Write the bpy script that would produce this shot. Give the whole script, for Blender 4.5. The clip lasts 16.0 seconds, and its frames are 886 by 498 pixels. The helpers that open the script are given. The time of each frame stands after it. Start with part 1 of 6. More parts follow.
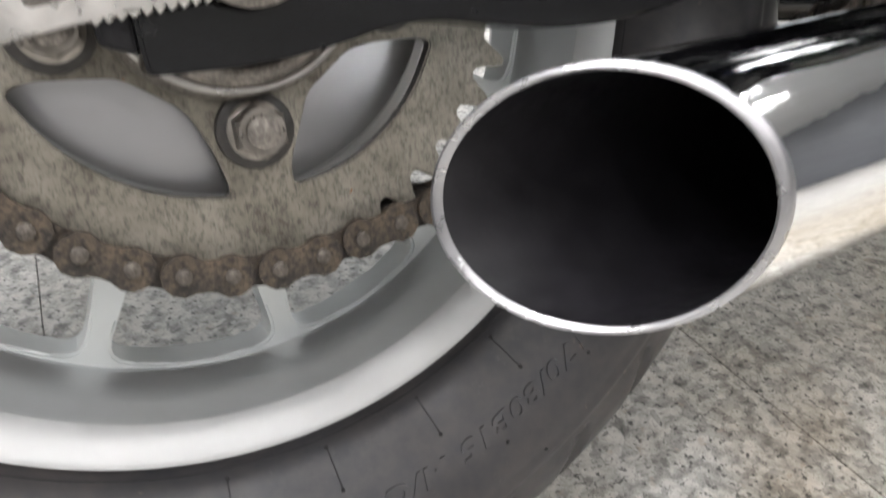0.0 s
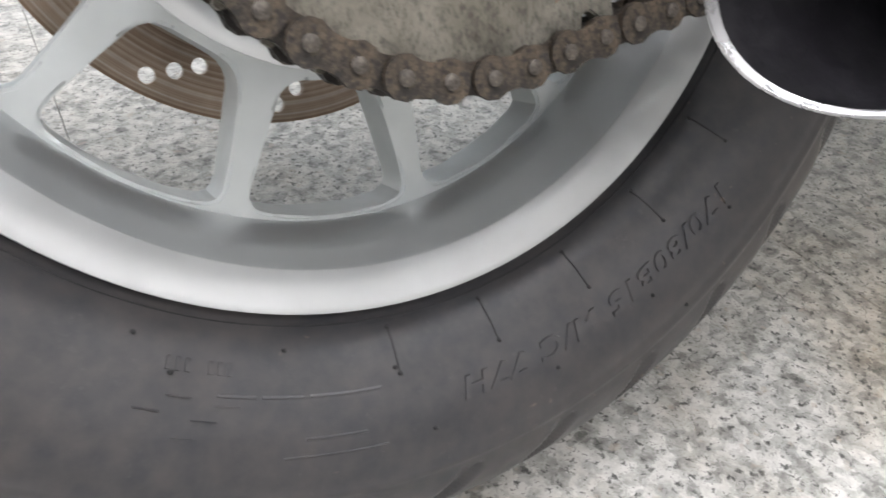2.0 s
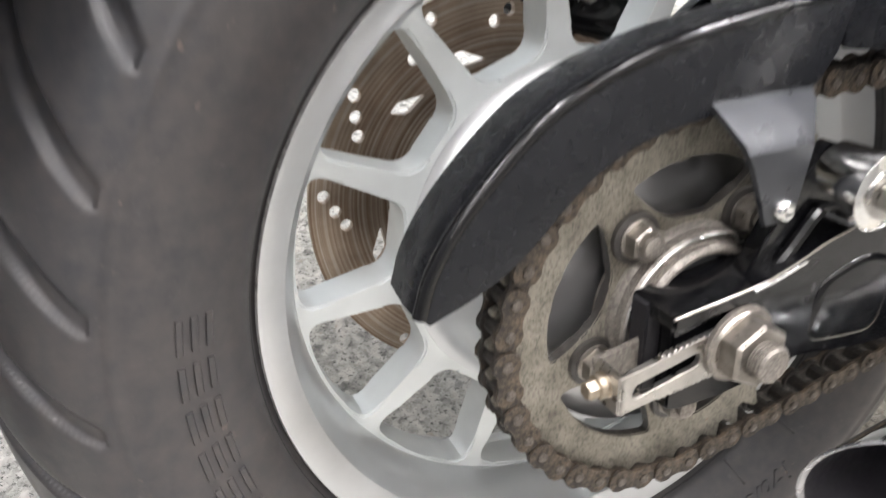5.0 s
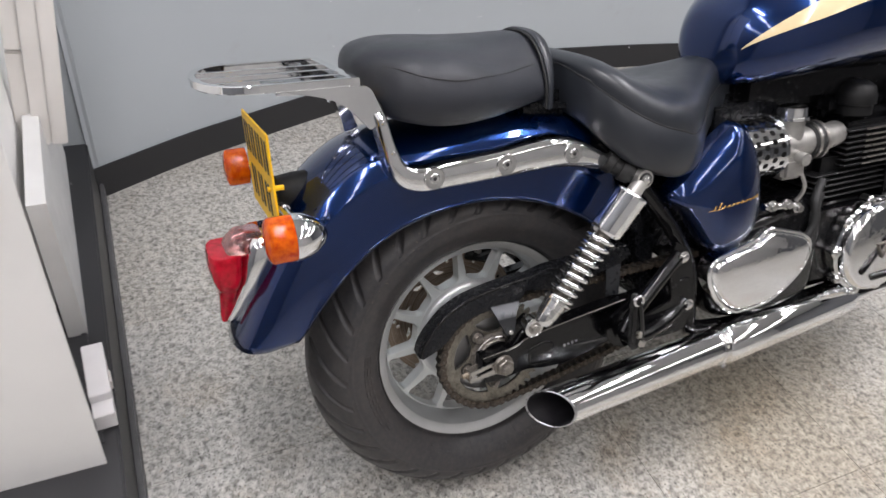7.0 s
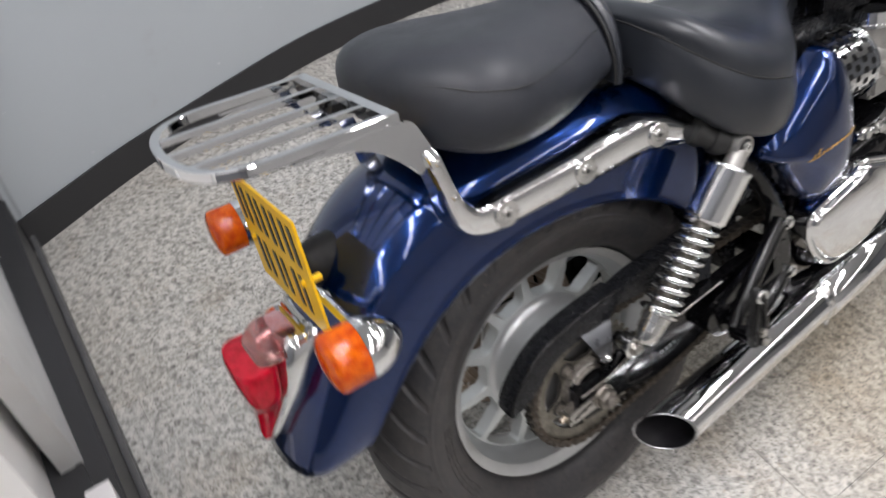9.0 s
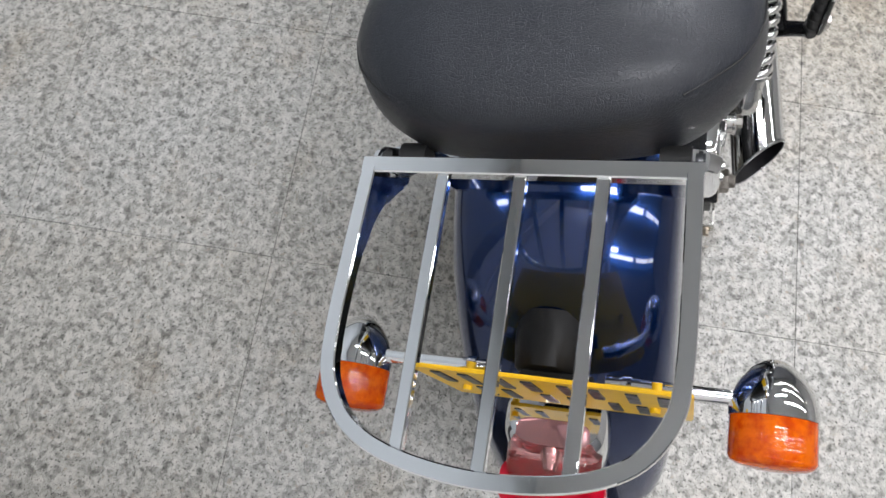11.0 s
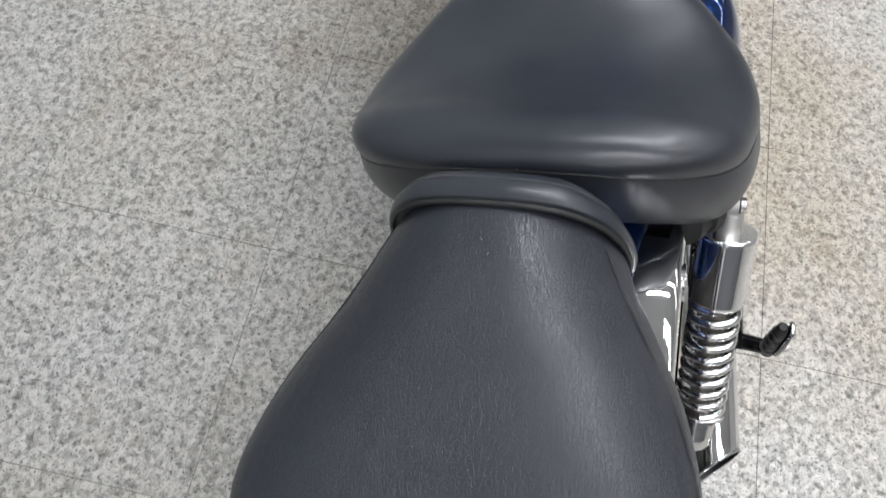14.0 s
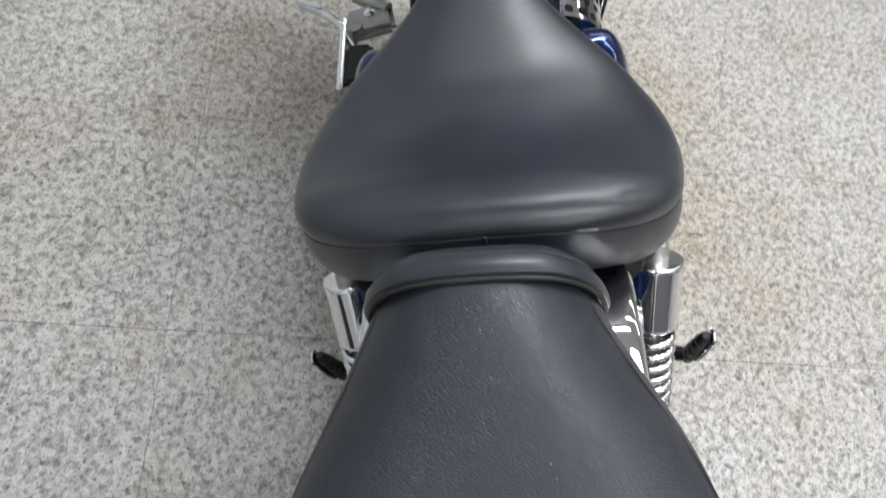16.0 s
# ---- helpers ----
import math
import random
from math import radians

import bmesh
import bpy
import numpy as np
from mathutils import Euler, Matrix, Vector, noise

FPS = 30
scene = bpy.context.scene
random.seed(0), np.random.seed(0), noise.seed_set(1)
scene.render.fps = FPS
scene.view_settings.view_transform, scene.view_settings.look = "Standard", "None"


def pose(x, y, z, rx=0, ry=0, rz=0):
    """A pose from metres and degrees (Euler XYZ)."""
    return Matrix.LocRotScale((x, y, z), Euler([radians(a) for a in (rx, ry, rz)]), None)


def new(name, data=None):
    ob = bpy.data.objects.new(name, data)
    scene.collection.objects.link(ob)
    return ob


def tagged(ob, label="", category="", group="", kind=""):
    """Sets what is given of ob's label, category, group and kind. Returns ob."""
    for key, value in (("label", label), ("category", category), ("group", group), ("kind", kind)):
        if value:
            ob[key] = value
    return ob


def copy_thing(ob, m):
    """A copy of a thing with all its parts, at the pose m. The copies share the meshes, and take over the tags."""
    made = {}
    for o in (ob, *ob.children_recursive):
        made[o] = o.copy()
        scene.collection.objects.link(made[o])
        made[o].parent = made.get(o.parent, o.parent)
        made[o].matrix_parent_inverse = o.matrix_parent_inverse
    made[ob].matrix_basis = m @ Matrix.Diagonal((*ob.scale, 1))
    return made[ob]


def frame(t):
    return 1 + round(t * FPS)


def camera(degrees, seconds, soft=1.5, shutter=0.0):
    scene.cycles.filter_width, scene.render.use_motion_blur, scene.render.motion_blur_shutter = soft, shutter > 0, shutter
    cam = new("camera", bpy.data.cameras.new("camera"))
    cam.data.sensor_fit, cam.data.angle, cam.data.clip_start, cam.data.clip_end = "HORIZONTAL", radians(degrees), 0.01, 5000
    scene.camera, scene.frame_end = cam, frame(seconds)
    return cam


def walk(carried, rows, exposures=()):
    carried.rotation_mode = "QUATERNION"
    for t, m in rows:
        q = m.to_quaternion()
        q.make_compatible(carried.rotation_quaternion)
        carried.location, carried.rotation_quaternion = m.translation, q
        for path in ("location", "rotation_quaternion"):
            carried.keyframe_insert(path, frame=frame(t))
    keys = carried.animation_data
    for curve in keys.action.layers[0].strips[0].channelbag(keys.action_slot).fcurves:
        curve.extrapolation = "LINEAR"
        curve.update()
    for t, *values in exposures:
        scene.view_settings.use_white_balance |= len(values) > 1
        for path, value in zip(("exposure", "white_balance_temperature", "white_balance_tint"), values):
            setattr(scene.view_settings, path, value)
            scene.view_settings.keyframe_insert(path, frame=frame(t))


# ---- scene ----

# ---- camera and its walk ----
# LEAN stands the motorcycle on its side stand: all its numbers are in its own upright axes
# (x ahead, y to its left, z up from the ground below the rear axle), and so are the rows of the path.
LEAN = pose(0, 0, 0.0059, -18.08)
cam = camera(61.80, 16.0, soft=1.5, shutter=0.45)
PATH = [
    (0.0, pose(-0.0518, -0.3488, 0.2899, 73.10, 7.04, -26.58)),
    (0.5, pose(-0.0653, -0.3312, 0.2576, 70.76, 6.56, -29.59)),
    (1.0, pose(-0.0816, -0.3217, 0.2453, 69.03, 6.28, -30.88)),
    (1.5, pose(-0.1049, -0.3137, 0.2458, 68.37, 6.36, -30.44)),
    (2.0, pose(-0.1319, -0.3079, 0.2550, 68.33, 6.40, -29.37)),
    (2.5, pose(-0.1615, -0.3066, 0.2734, 68.12, 6.17, -27.81)),
    (3.0, pose(-0.1864, -0.3082, 0.2947, 68.25, 5.58, -25.99)),
    (3.5, pose(-0.2013, -0.3033, 0.3304, 68.13, 4.65, -24.59)),
    (4.0, pose(-0.2166, -0.3068, 0.3733, 67.39, 3.70, -23.94)),
    (4.5, pose(-0.2257, -0.3257, 0.4401, 66.00, 2.75, -23.94)),
    (5.0, pose(-0.2398, -0.3473, 0.5120, 64.50, 1.91, -24.37)),
    (5.2, pose(-0.2461, -0.3642, 0.5534, 63.94, 1.59, -24.65)),
    (7.3, pose(-0.5640, -1.2442, 1.0380, 67.52, 2.23, -23.29)),
    (7.5, pose(-0.5703, -1.2662, 1.0318, 67.45, 2.52, -23.16)),
    (8.0, pose(-0.5730, -1.2623, 1.0284, 66.56, 3.92, -23.81)),
    (8.5, pose(-0.5444, -1.1390, 1.0494, 64.06, 6.19, -25.99)),
    (9.0, pose(-0.5405, -0.7798, 1.1136, 58.82, 10.41, -33.25)),
    (9.5, pose(-0.5159, -0.5069, 1.1927, 47.86, 17.47, -47.49)),
    (9.7, pose(-0.4878, -0.4153, 1.2158, 41.17, 19.96, -54.27)),
    (11.8, pose(-0.4171, -0.1052, 1.3310, 20.33, 13.78, -83.90)),
    (12.0, pose(-0.4024, -0.1066, 1.3333, 22.32, 13.31, -83.86)),
    (12.5, pose(-0.3453, -0.1135, 1.3279, 26.03, 12.16, -82.56)),
    (13.0, pose(-0.2459, -0.1112, 1.3196, 28.38, 11.54, -80.04)),
    (13.5, pose(-0.1941, -0.1142, 1.3217, 28.61, 12.18, -77.94)),
    (14.0, pose(-0.1504, -0.1321, 1.3271, 27.60, 14.04, -77.59)),
    (14.5, pose(-0.1085, -0.1267, 1.3235, 27.27, 15.28, -80.50)),
    (15.0, pose(-0.1133, -0.0738, 1.3344, 26.22, 12.81, -86.29)),
    (15.5, pose(-0.1186, -0.0790, 1.3457, 23.01, 9.93, -89.56)),
    (16.0, pose(-0.1246, -0.0314, 1.3663, 27.04, 7.39, -90.50)),
]
walk(cam, [(t, LEAN @ m) for t, m in PATH], exposures=[(0.0, 1.06, 6450, 12), (1.0, 0.98, 6420, 12), (2.0, 1.08, 6320, 12), (3.0, 1.12, 6530, 13), (5.2, 1.32, 6560, 13), (7.3, 0.06, 6500, 15), (9.7, 0.08, 6450, 13), (11.8, -0.12, 6300, 11), (13.0, 0.04, 6300, 11), (16.0, 0.08, 6300, 11)])

# ---- world and light ----
world = bpy.data.worlds.new("world")
scene.world = world
world.use_nodes = True
world.node_tree.nodes["Background"].inputs[0].default_value = (0.75, 0.82, 0.9, 1)
world.node_tree.nodes["Background"].inputs[1].default_value = 0.1
CEILING = 2.9
TUBES = [(x, 0.1) for x in (-1.9, -0.5, 1.4, 3.3)] + [(x, y) for x in (-2.1, -0.75, 0.7, 2.15, 3.6) for y in (-0.8, -2.2, -3.6)]
for tx, ty in TUBES:
    lamp = bpy.data.lights.new("tube_light", "AREA")
    lamp.shape, lamp.size, lamp.size_y, lamp.energy = "RECTANGLE", 0.14, 1.2, {0.1: 17.5, -0.8: 8.0, -2.2: 4.2, -3.6: 3.2}[ty] * (2.3 if tx == 1.4 else 1.5 if (tx, ty) == (2.15, -0.8) else 0.5 if tx > 2 else 1.05)
    lamp.color = (0.965, 0.975, 1.0)
    new("tube_light", lamp).matrix_world = pose(tx, ty, CEILING - 0.075, 0, 0, 0)

# ---- materials ----
class Net:
    """A node material: a Principled surface with the few textures that it needs."""

    def __init__(self, name):
        self.m = bpy.data.materials.new(name)
        self.m.use_nodes = True
        self.t = self.m.node_tree
        self.b = self.t.nodes["Principled BSDF"]
        self.co = self.add("ShaderNodeTexCoord").outputs["Object"]

    def add(self, kind, **inputs):
        n = self.t.nodes.new(kind)
        for k, v in inputs.items():
            n.inputs[k.replace("_", " ")].default_value = v
        return n

    def link(self, a, b):
        self.t.links.new(a, b)

    def noise(self, scale, detail=3.0, rough=0.55, co=None):
        n = self.add("ShaderNodeTexNoise", Scale=scale, Detail=detail, Roughness=rough)
        self.link(co or self.co, n.inputs["Vector"])
        return n.outputs["Fac"]

    def ramp(self, fac, stops, mode="LINEAR"):
        n = self.add("ShaderNodeValToRGB")
        n.color_ramp.interpolation = mode
        el = n.color_ramp.elements
        while len(el) < len(stops):
            el.new(0.5)
        for e, (p, c) in zip(el, stops):
            e.position = p
            e.color = (*c, 1) if isinstance(c, tuple) else (c, c, c, 1)
        self.link(fac, n.inputs["Fac"])
        return n.outputs["Color"]

    def mix(self, fac, a, b, mode="MIX"):
        n = self.t.nodes.new("ShaderNodeMix")
        n.data_type, n.blend_type = "RGBA", mode
        for k, (sock, v) in enumerate(((n.inputs[0], fac), (n.inputs[6], a), (n.inputs[7], b))):
            if isinstance(v, tuple):
                sock.default_value = (*v, 1)
            elif isinstance(v, (int, float)):
                sock.default_value = v if k == 0 else (v, v, v, 1)
            else:
                self.link(v, sock)
        return n.outputs[2]

    def bump(self, height, strength=0.3, dist=0.001):
        n = self.add("ShaderNodeBump", Strength=strength, Distance=dist)
        self.link(height, n.inputs["Height"])
        last = self.b.inputs["Normal"]
        if last.is_linked:
            self.link(last.links[0].from_socket, n.inputs["Normal"])
        self.link(n.outputs["Normal"], last)

    def set(self, color=None, rough=None, metal=None, **more):
        for key, v in (("Base Color", color), ("Roughness", rough), ("Metallic", metal), *((k.replace("_", " "), w) for k, w in more.items())):
            if v is None:
                continue
            s = self.b.inputs[key]
            if isinstance(v, tuple):
                s.default_value = (*v, 1)
            elif isinstance(v, (int, float)):
                s.default_value = v
            else:
                self.link(v, s)
        return self.m


def plain(name, color, rough=0.5, metal=0.0, vary=0.12, scale=35.0, bump=0.0, grain=400.0, rvary=0.12, **more):
    n = Net(name)
    f = n.noise(scale, 4.0)
    lo = tuple(c * (1 - vary) for c in color)
    hi = tuple(min(1.0, c * (1 + vary)) for c in color)
    n.set(n.ramp(f, [(0.3, lo), (0.7, hi)]), n.ramp(n.noise(scale * 2.3, 3.0), [(0.3, max(0.02, rough - rvary)), (0.7, min(1.0, rough + rvary))]), metal, **more)
    if bump:
        n.bump(n.noise(grain, 2.0), bump)
    return n.m


def grimy(name, clean, dirt, rough, metal, lo, hi, scale=60.0, bump=0.2, grain=900.0):
    n = Net(name)
    f = n.ramp(n.mix(0.45, n.noise(scale, 5.0, 0.65), n.noise(scale * 7, 3.0)), [(lo, 0.0), (hi, 1.0)])
    fine = n.ramp(n.noise(grain, 2.0), [(0.35, 0.75), (0.65, 1.1)])
    c = n.mix(1.0, n.mix(f, clean, dirt), fine, "MULTIPLY")
    n.set(c, n.mix(f, rough, 0.75), n.mix(f, metal, 0.05))
    n.bump(n.noise(grain * 0.6, 3.0), bump)
    return n.m


def chrome(name, color, rough, wave):
    """Plated steel: nearly a mirror, wavy from its polishing, with a haze of fine wipe marks."""
    n = Net(name)
    haze = n.ramp(n.mix(0.5, n.noise(18, 4.0), n.noise(240, 3.0)), [(0.35, rough * 0.6), (0.7, rough * 1.5)])
    n.set(n.ramp(n.noise(14, 3.0), [(0.3, tuple(v * 0.96 for v in color)), (0.7, color)]), haze, 1.0)
    n.bump(n.noise(34, 2.0), wave, 0.004)
    n.bump(n.noise(120, 2.0), wave * 0.35, 0.001)
    return n.m


CHROME = chrome("chrome", (0.86, 0.87, 0.88), 0.045, 0.055)
COVER_CHROME = chrome("cover_chrome", (0.86, 0.865, 0.87), 0.05, 0.20)
CHROME_WORN = plain("chrome_worn", (0.72, 0.72, 0.71), 0.16, 1.0, vary=0.1, scale=45, rvary=0.08, bump=0.02)
LIP_METAL = plain("lip_metal", (0.40, 0.40, 0.41), 0.30, 1.0, vary=0.12, scale=60, rvary=0.08, bump=0.05, grain=160)
STEEL = plain("steel", (0.47, 0.455, 0.43), 0.33, 1.0, vary=0.18, scale=60, bump=0.05)
STEEL_DULL = grimy("steel_dull", (0.30, 0.275, 0.245), (0.085, 0.072, 0.06), 0.38, 0.9, 0.42, 0.66, 90)
ALU_CAST = plain("alu_cast", (0.61, 0.635, 0.63), 0.42, 0.60, vary=0.06, scale=25, bump=0.03, grain=700)
ALU_TURNED = plain("alu_turned", (0.60, 0.61, 0.615), 0.40, 0.8, vary=0.05, scale=18, rvary=0.03, bump=0.02, grain=500)
RIM_LIP = grimy("rim_scuffed_lip", (0.62, 0.62, 0.61), (0.16, 0.15, 0.14), 0.40, 0.7, 0.53, 0.64, 26, 0.2, 260.0)
NUT_STEEL = plain("weathered_nut_steel", (0.27, 0.248, 0.222), 0.36, 0.9, vary=0.28, scale=150, rvary=0.1, bump=0.12, grain=500)
RUST = grimy("chain_rust", (0.112, 0.083, 0.057), (0.016, 0.013, 0.010), 0.48, 0.38, 0.37, 0.57, 95, 0.6)
CHAIN_OIL = grimy("chain_oil", (0.05, 0.042, 0.036), (0.012, 0.011, 0.010), 0.38, 0.6, 0.4, 0.6, 150, 0.2)
CHAIN_GRIME = grimy("chain_grime", (0.070, 0.050, 0.033), (0.012, 0.010, 0.008), 0.45, 0.35, 0.36, 0.58, 170, 0.5)
PIN = grimy("chain_pin", (0.15, 0.132, 0.112), (0.040, 0.032, 0.026), 0.34, 0.8, 0.40, 0.60, 260)
SATIN_BLACK = plain("satin_black", (0.003, 0.003, 0.0035), 0.17, 0.0, vary=0.2, scale=40, bump=0.02, Specular_IOR_Level=0.38)
MATTE_BLACK = plain("matte_black", (0.004, 0.004, 0.0045), 0.50, 0.0, vary=0.2, scale=40, bump=0.08, grain=300, Specular_IOR_Level=0.3)
BLACK_PLASTIC = plain("black_plastic", (0.0075, 0.008, 0.0095), 0.27, 0.0, vary=0.12, scale=50, bump=0.01, grain=1500, rvary=0.03, Specular_IOR_Level=0.34)
DARK_CAST = plain("dark_cast_metal", (0.42, 0.42, 0.425), 0.34, 0.92, rvary=0.05, vary=0.06, scale=18, bump=0.05)
BLACK_RUBBER = plain("black_rubber", (0.012, 0.012, 0.012), 0.6, 0.0, vary=0.2, bump=0.1)
SOOT = plain("soot", (0.0095, 0.0088, 0.0105), 0.42, 0.0, vary=0.3, scale=80, bump=0.1, Specular_IOR_Level=0.4)
GREASE = plain("grease", (0.03, 0.027, 0.024), 0.42, 0.0, vary=0.35, scale=160, bump=0.35)
PLATE_INK = plain("plate_ink", (0.02, 0.02, 0.03), 0.4)
BRACKET_GREY = plain("bracket_grey", (0.030, 0.032, 0.036), 0.34, 0.3, vary=0.12, bump=0.03)
WHITE_PAINT = plain("white_paint", (0.83, 0.82, 0.80), 0.5, vary=0.03, scale=5, bump=0.05, grain=120)
CREAM = plain("cream_paint", (0.75, 0.60, 0.36), 0.15, vary=0.05, Coat_Weight=1.0)
GOLD = plain("gold_paint", (0.52, 0.31, 0.085), 0.25, 0.4)
BRASS = plain("brass", (0.36, 0.31, 0.245), 0.38, 0.9, vary=0.2, scale=200)
CARB = plain("carb_metal", (0.42, 0.41, 0.39), 0.42, 0.8, vary=0.15, bump=0.1)
BOX_GREY = plain("box_grey", (0.66, 0.645, 0.65), 0.45, vary=0.04, scale=20)
THREAD = plain("grey_thread", (0.075, 0.075, 0.08), 0.7, vary=0.2, scale=300)
STICKER_GREY = plain("sticker_grey", (0.20, 0.20, 0.205), 0.5, vary=0.2, scale=200)
WHITE_TRIM = plain("white_trim", (0.78, 0.755, 0.72), 0.45, vary=0.04, scale=8)


def paint_blue():
    n = Net("blue_metallic_paint")
    flake = n.ramp(n.noise(4000, 1.0), [(0.35, (0.0005, 0.0125, 0.070)), (0.65, (0.0014, 0.0285, 0.142))])
    n.set(flake, 0.18, 0.85, Coat_Weight=1.0, Coat_Roughness=0.015, Coat_IOR=1.52)
    n.bump(n.noise(22, 2.0), 0.03, 0.002)
    return n.m


BLUE = paint_blue()


def sprocket_metal():
    n = Net("sprocket_metal")
    stretch = n.add("ShaderNodeMapping", Scale=(1.0, 1.0, 0.5))
    n.link(n.co, stretch.inputs["Vector"])
    spots = n.ramp(n.noise(760, 4.0, 0.7, stretch.outputs["Vector"]), [(0.34, 0.5), (0.54, 1.08)])
    patch = n.ramp(n.noise(28, 5.0, 0.65), [(0.33, (0.100, 0.090, 0.071)), (0.50, (0.210, 0.193, 0.158)), (0.72, (0.310, 0.289, 0.245))])
    flecks = n.ramp(n.noise(210, 2.0), [(0.735, 0.0), (0.76, 1.0)])
    n.set(n.mix(flecks, n.mix(1.0, patch, spots, "MULTIPLY"), (0.22, 0.075, 0.018)), 0.50, 0.55)
    n.bump(n.noise(900, 3.0), 0.25)
    return n.m


SPROCKET = sprocket_metal()


def disc_steel():
    """Braking steel: rings polished by the pads between bands of brown rust."""
    n = Net("disc_steel")
    sep = n.add("ShaderNodeSeparateXYZ")
    n.link(n.co, sep.inputs[0])
    flat = n.add("ShaderNodeCombineXYZ")
    n.link(sep.outputs[0], flat.inputs[0])
    up = n.add("ShaderNodeMath")
    up.operation = "SUBTRACT"
    up.inputs[1].default_value = 0.32
    n.link(sep.outputs[2], up.inputs[0])
    n.link(up.outputs[0], flat.inputs[1])
    far = n.add("ShaderNodeVectorMath")
    far.operation = "LENGTH"
    n.link(flat.outputs[0], far.inputs[0])
    row = n.add("ShaderNodeCombineXYZ")
    n.link(far.outputs["Value"], row.inputs[0])
    bands = n.ramp(n.noise(330, 4.0, 0.6, row.outputs[0]), [(0.34, (0.20, 0.125, 0.08)), (0.48, (0.36, 0.27, 0.20)), (0.62, (0.56, 0.49, 0.42))])
    c = n.mix(1.0, bands, n.ramp(n.noise(45, 4.0), [(0.3, 0.7), (0.65, 1.0)]), "MULTIPLY")
    n.set(c, 0.36, 0.7)
    return n.m


DISC = disc_steel()


def rim_metal():
    n = Net("rim_polished_alu")
    fine = n.noise(300, 2.0)
    n.set(n.ramp(n.noise(20, 4.0), [(0.3, (0.46, 0.467, 0.462)), (0.7, (0.54, 0.547, 0.542))]), n.ramp(fine, [(0.3, 0.40), (0.7, 0.46)]), 0.6)
    return n.m


RIM = rim_metal()
RIM_WELL = plain("rim_lacquered_alu", (0.54, 0.552, 0.555), 0.34, 0.78, vary=0.04, scale=22, rvary=0.03, bump=0.02, grain=600)


def tyre_rubber():
    n = Net("tyre_rubber")
    dust = n.ramp(n.mix(0.5, n.noise(9, 5.0, 0.6), n.noise(120, 4.0)), [(0.36, 0.0), (0.66, 1.0)])
    c = n.mix(dust, (0.021, 0.022, 0.025), (0.049, 0.0430, 0.0408))
    spots = n.ramp(n.noise(170, 2.0), [(0.70, 0.0), (0.76, 1.0)])
    c = n.mix(n.mix(1.0, spots, n.ramp(n.noise(11, 2.0), [(0.45, 0.0), (0.6, 0.8)]), "MULTIPLY"), c, (0.13, 0.10, 0.08))
    scuff = n.ramp(n.mix(0.5, n.noise(55, 5.0, 0.7), n.noise(420, 3.0)), [(0.60, 0.0), (0.70, 0.35)])
    c = n.mix(scuff, c, (0.085, 0.078, 0.074))
    n.set(c, n.ramp(n.noise(40, 4.0), [(0.3, 0.36), (0.7, 0.54)]), 0.0)
    n.bump(n.noise(1400, 2.0), 0.08, 0.0005)
    return n.m


TYRE = tyre_rubber()


def vinyl():
    n = Net("black_vinyl")
    v = n.add("ShaderNodeTexVoronoi", Scale=420.0)
    v.feature = "DISTANCE_TO_EDGE"
    warp = n.add("ShaderNodeTexNoise", Scale=60.0, Detail=3.0)
    n.link(n.co, warp.inputs["Vector"])
    mixv = n.add("ShaderNodeVectorMath")
    mixv.operation = "MULTIPLY_ADD"
    mixv.inputs[1].default_value = (0.012, 0.012, 0.012)
    n.link(warp.outputs["Color"], mixv.inputs[0])
    n.link(n.co, mixv.inputs[2])
    n.link(mixv.outputs[0], v.inputs["Vector"])
    grain = n.ramp(v.outputs["Distance"], [(0.0, 0.0), (0.12, 1.0)])
    n.set(n.ramp(n.noise(6, 4.0), [(0.3, (0.0140, 0.0160, 0.0215)), (0.7, (0.0205, 0.0230, 0.0300))]), n.ramp(n.noise(25, 4.0), [(0.3, 0.33), (0.7, 0.41)]), 0.0, Specular_IOR_Level=0.5)
    n.bump(grain, 0.42, 0.0007)
    wrinkle = n.add("ShaderNodeMapping", Scale=(1.0, 5.0, 1.0))
    n.link(n.co, wrinkle.inputs["Vector"])
    n.bump(n.noise(60, 4.0, 0.6, wrinkle.outputs["Vector"]), 0.05, 0.0015)
    return n.m


VINYL = vinyl()


def smooth_vinyl():
    n = Net("smooth_black_vinyl")
    n.set(n.ramp(n.noise(8, 4.0), [(0.3, (0.0165, 0.0190, 0.0240)), (0.7, (0.0250, 0.0280, 0.0340))]), n.ramp(n.noise(30, 4.0), [(0.3, 0.30), (0.7, 0.38)]), 0.0)
    n.bump(n.noise(900, 2.0), 0.05, 0.0005)
    return n.m


VINYL_SMOOTH = smooth_vinyl()


def lens_plastic(name, color, deep, rough, ribs, clear=0.40):
    """Moulded coloured plastic: clear depth with darker facets in it."""
    n = Net(name)
    cut = n.ramp(n.noise(85, 3.0, 0.6), [(0.40, color), (0.66, deep)])
    n.set(cut, rough, 0.0, Transmission_Weight=clear, IOR=1.42, Specular_IOR_Level=0.5)
    bars = n.add("ShaderNodeTexWave", Scale=90.0)
    n.link(n.co, bars.inputs["Vector"])
    n.bump(bars.outputs["Fac"], ribs, 0.001)
    return n.m


AMBER = lens_plastic("amber_lens", (0.92, 0.17, 0.0006), (0.62, 0.060, 0.0004), 0.05, 0.06)
RED = lens_plastic("red_lens", (0.60, 0.005, 0.026), (0.36, 0.003, 0.013), 0.06, 0.02, 0.16)


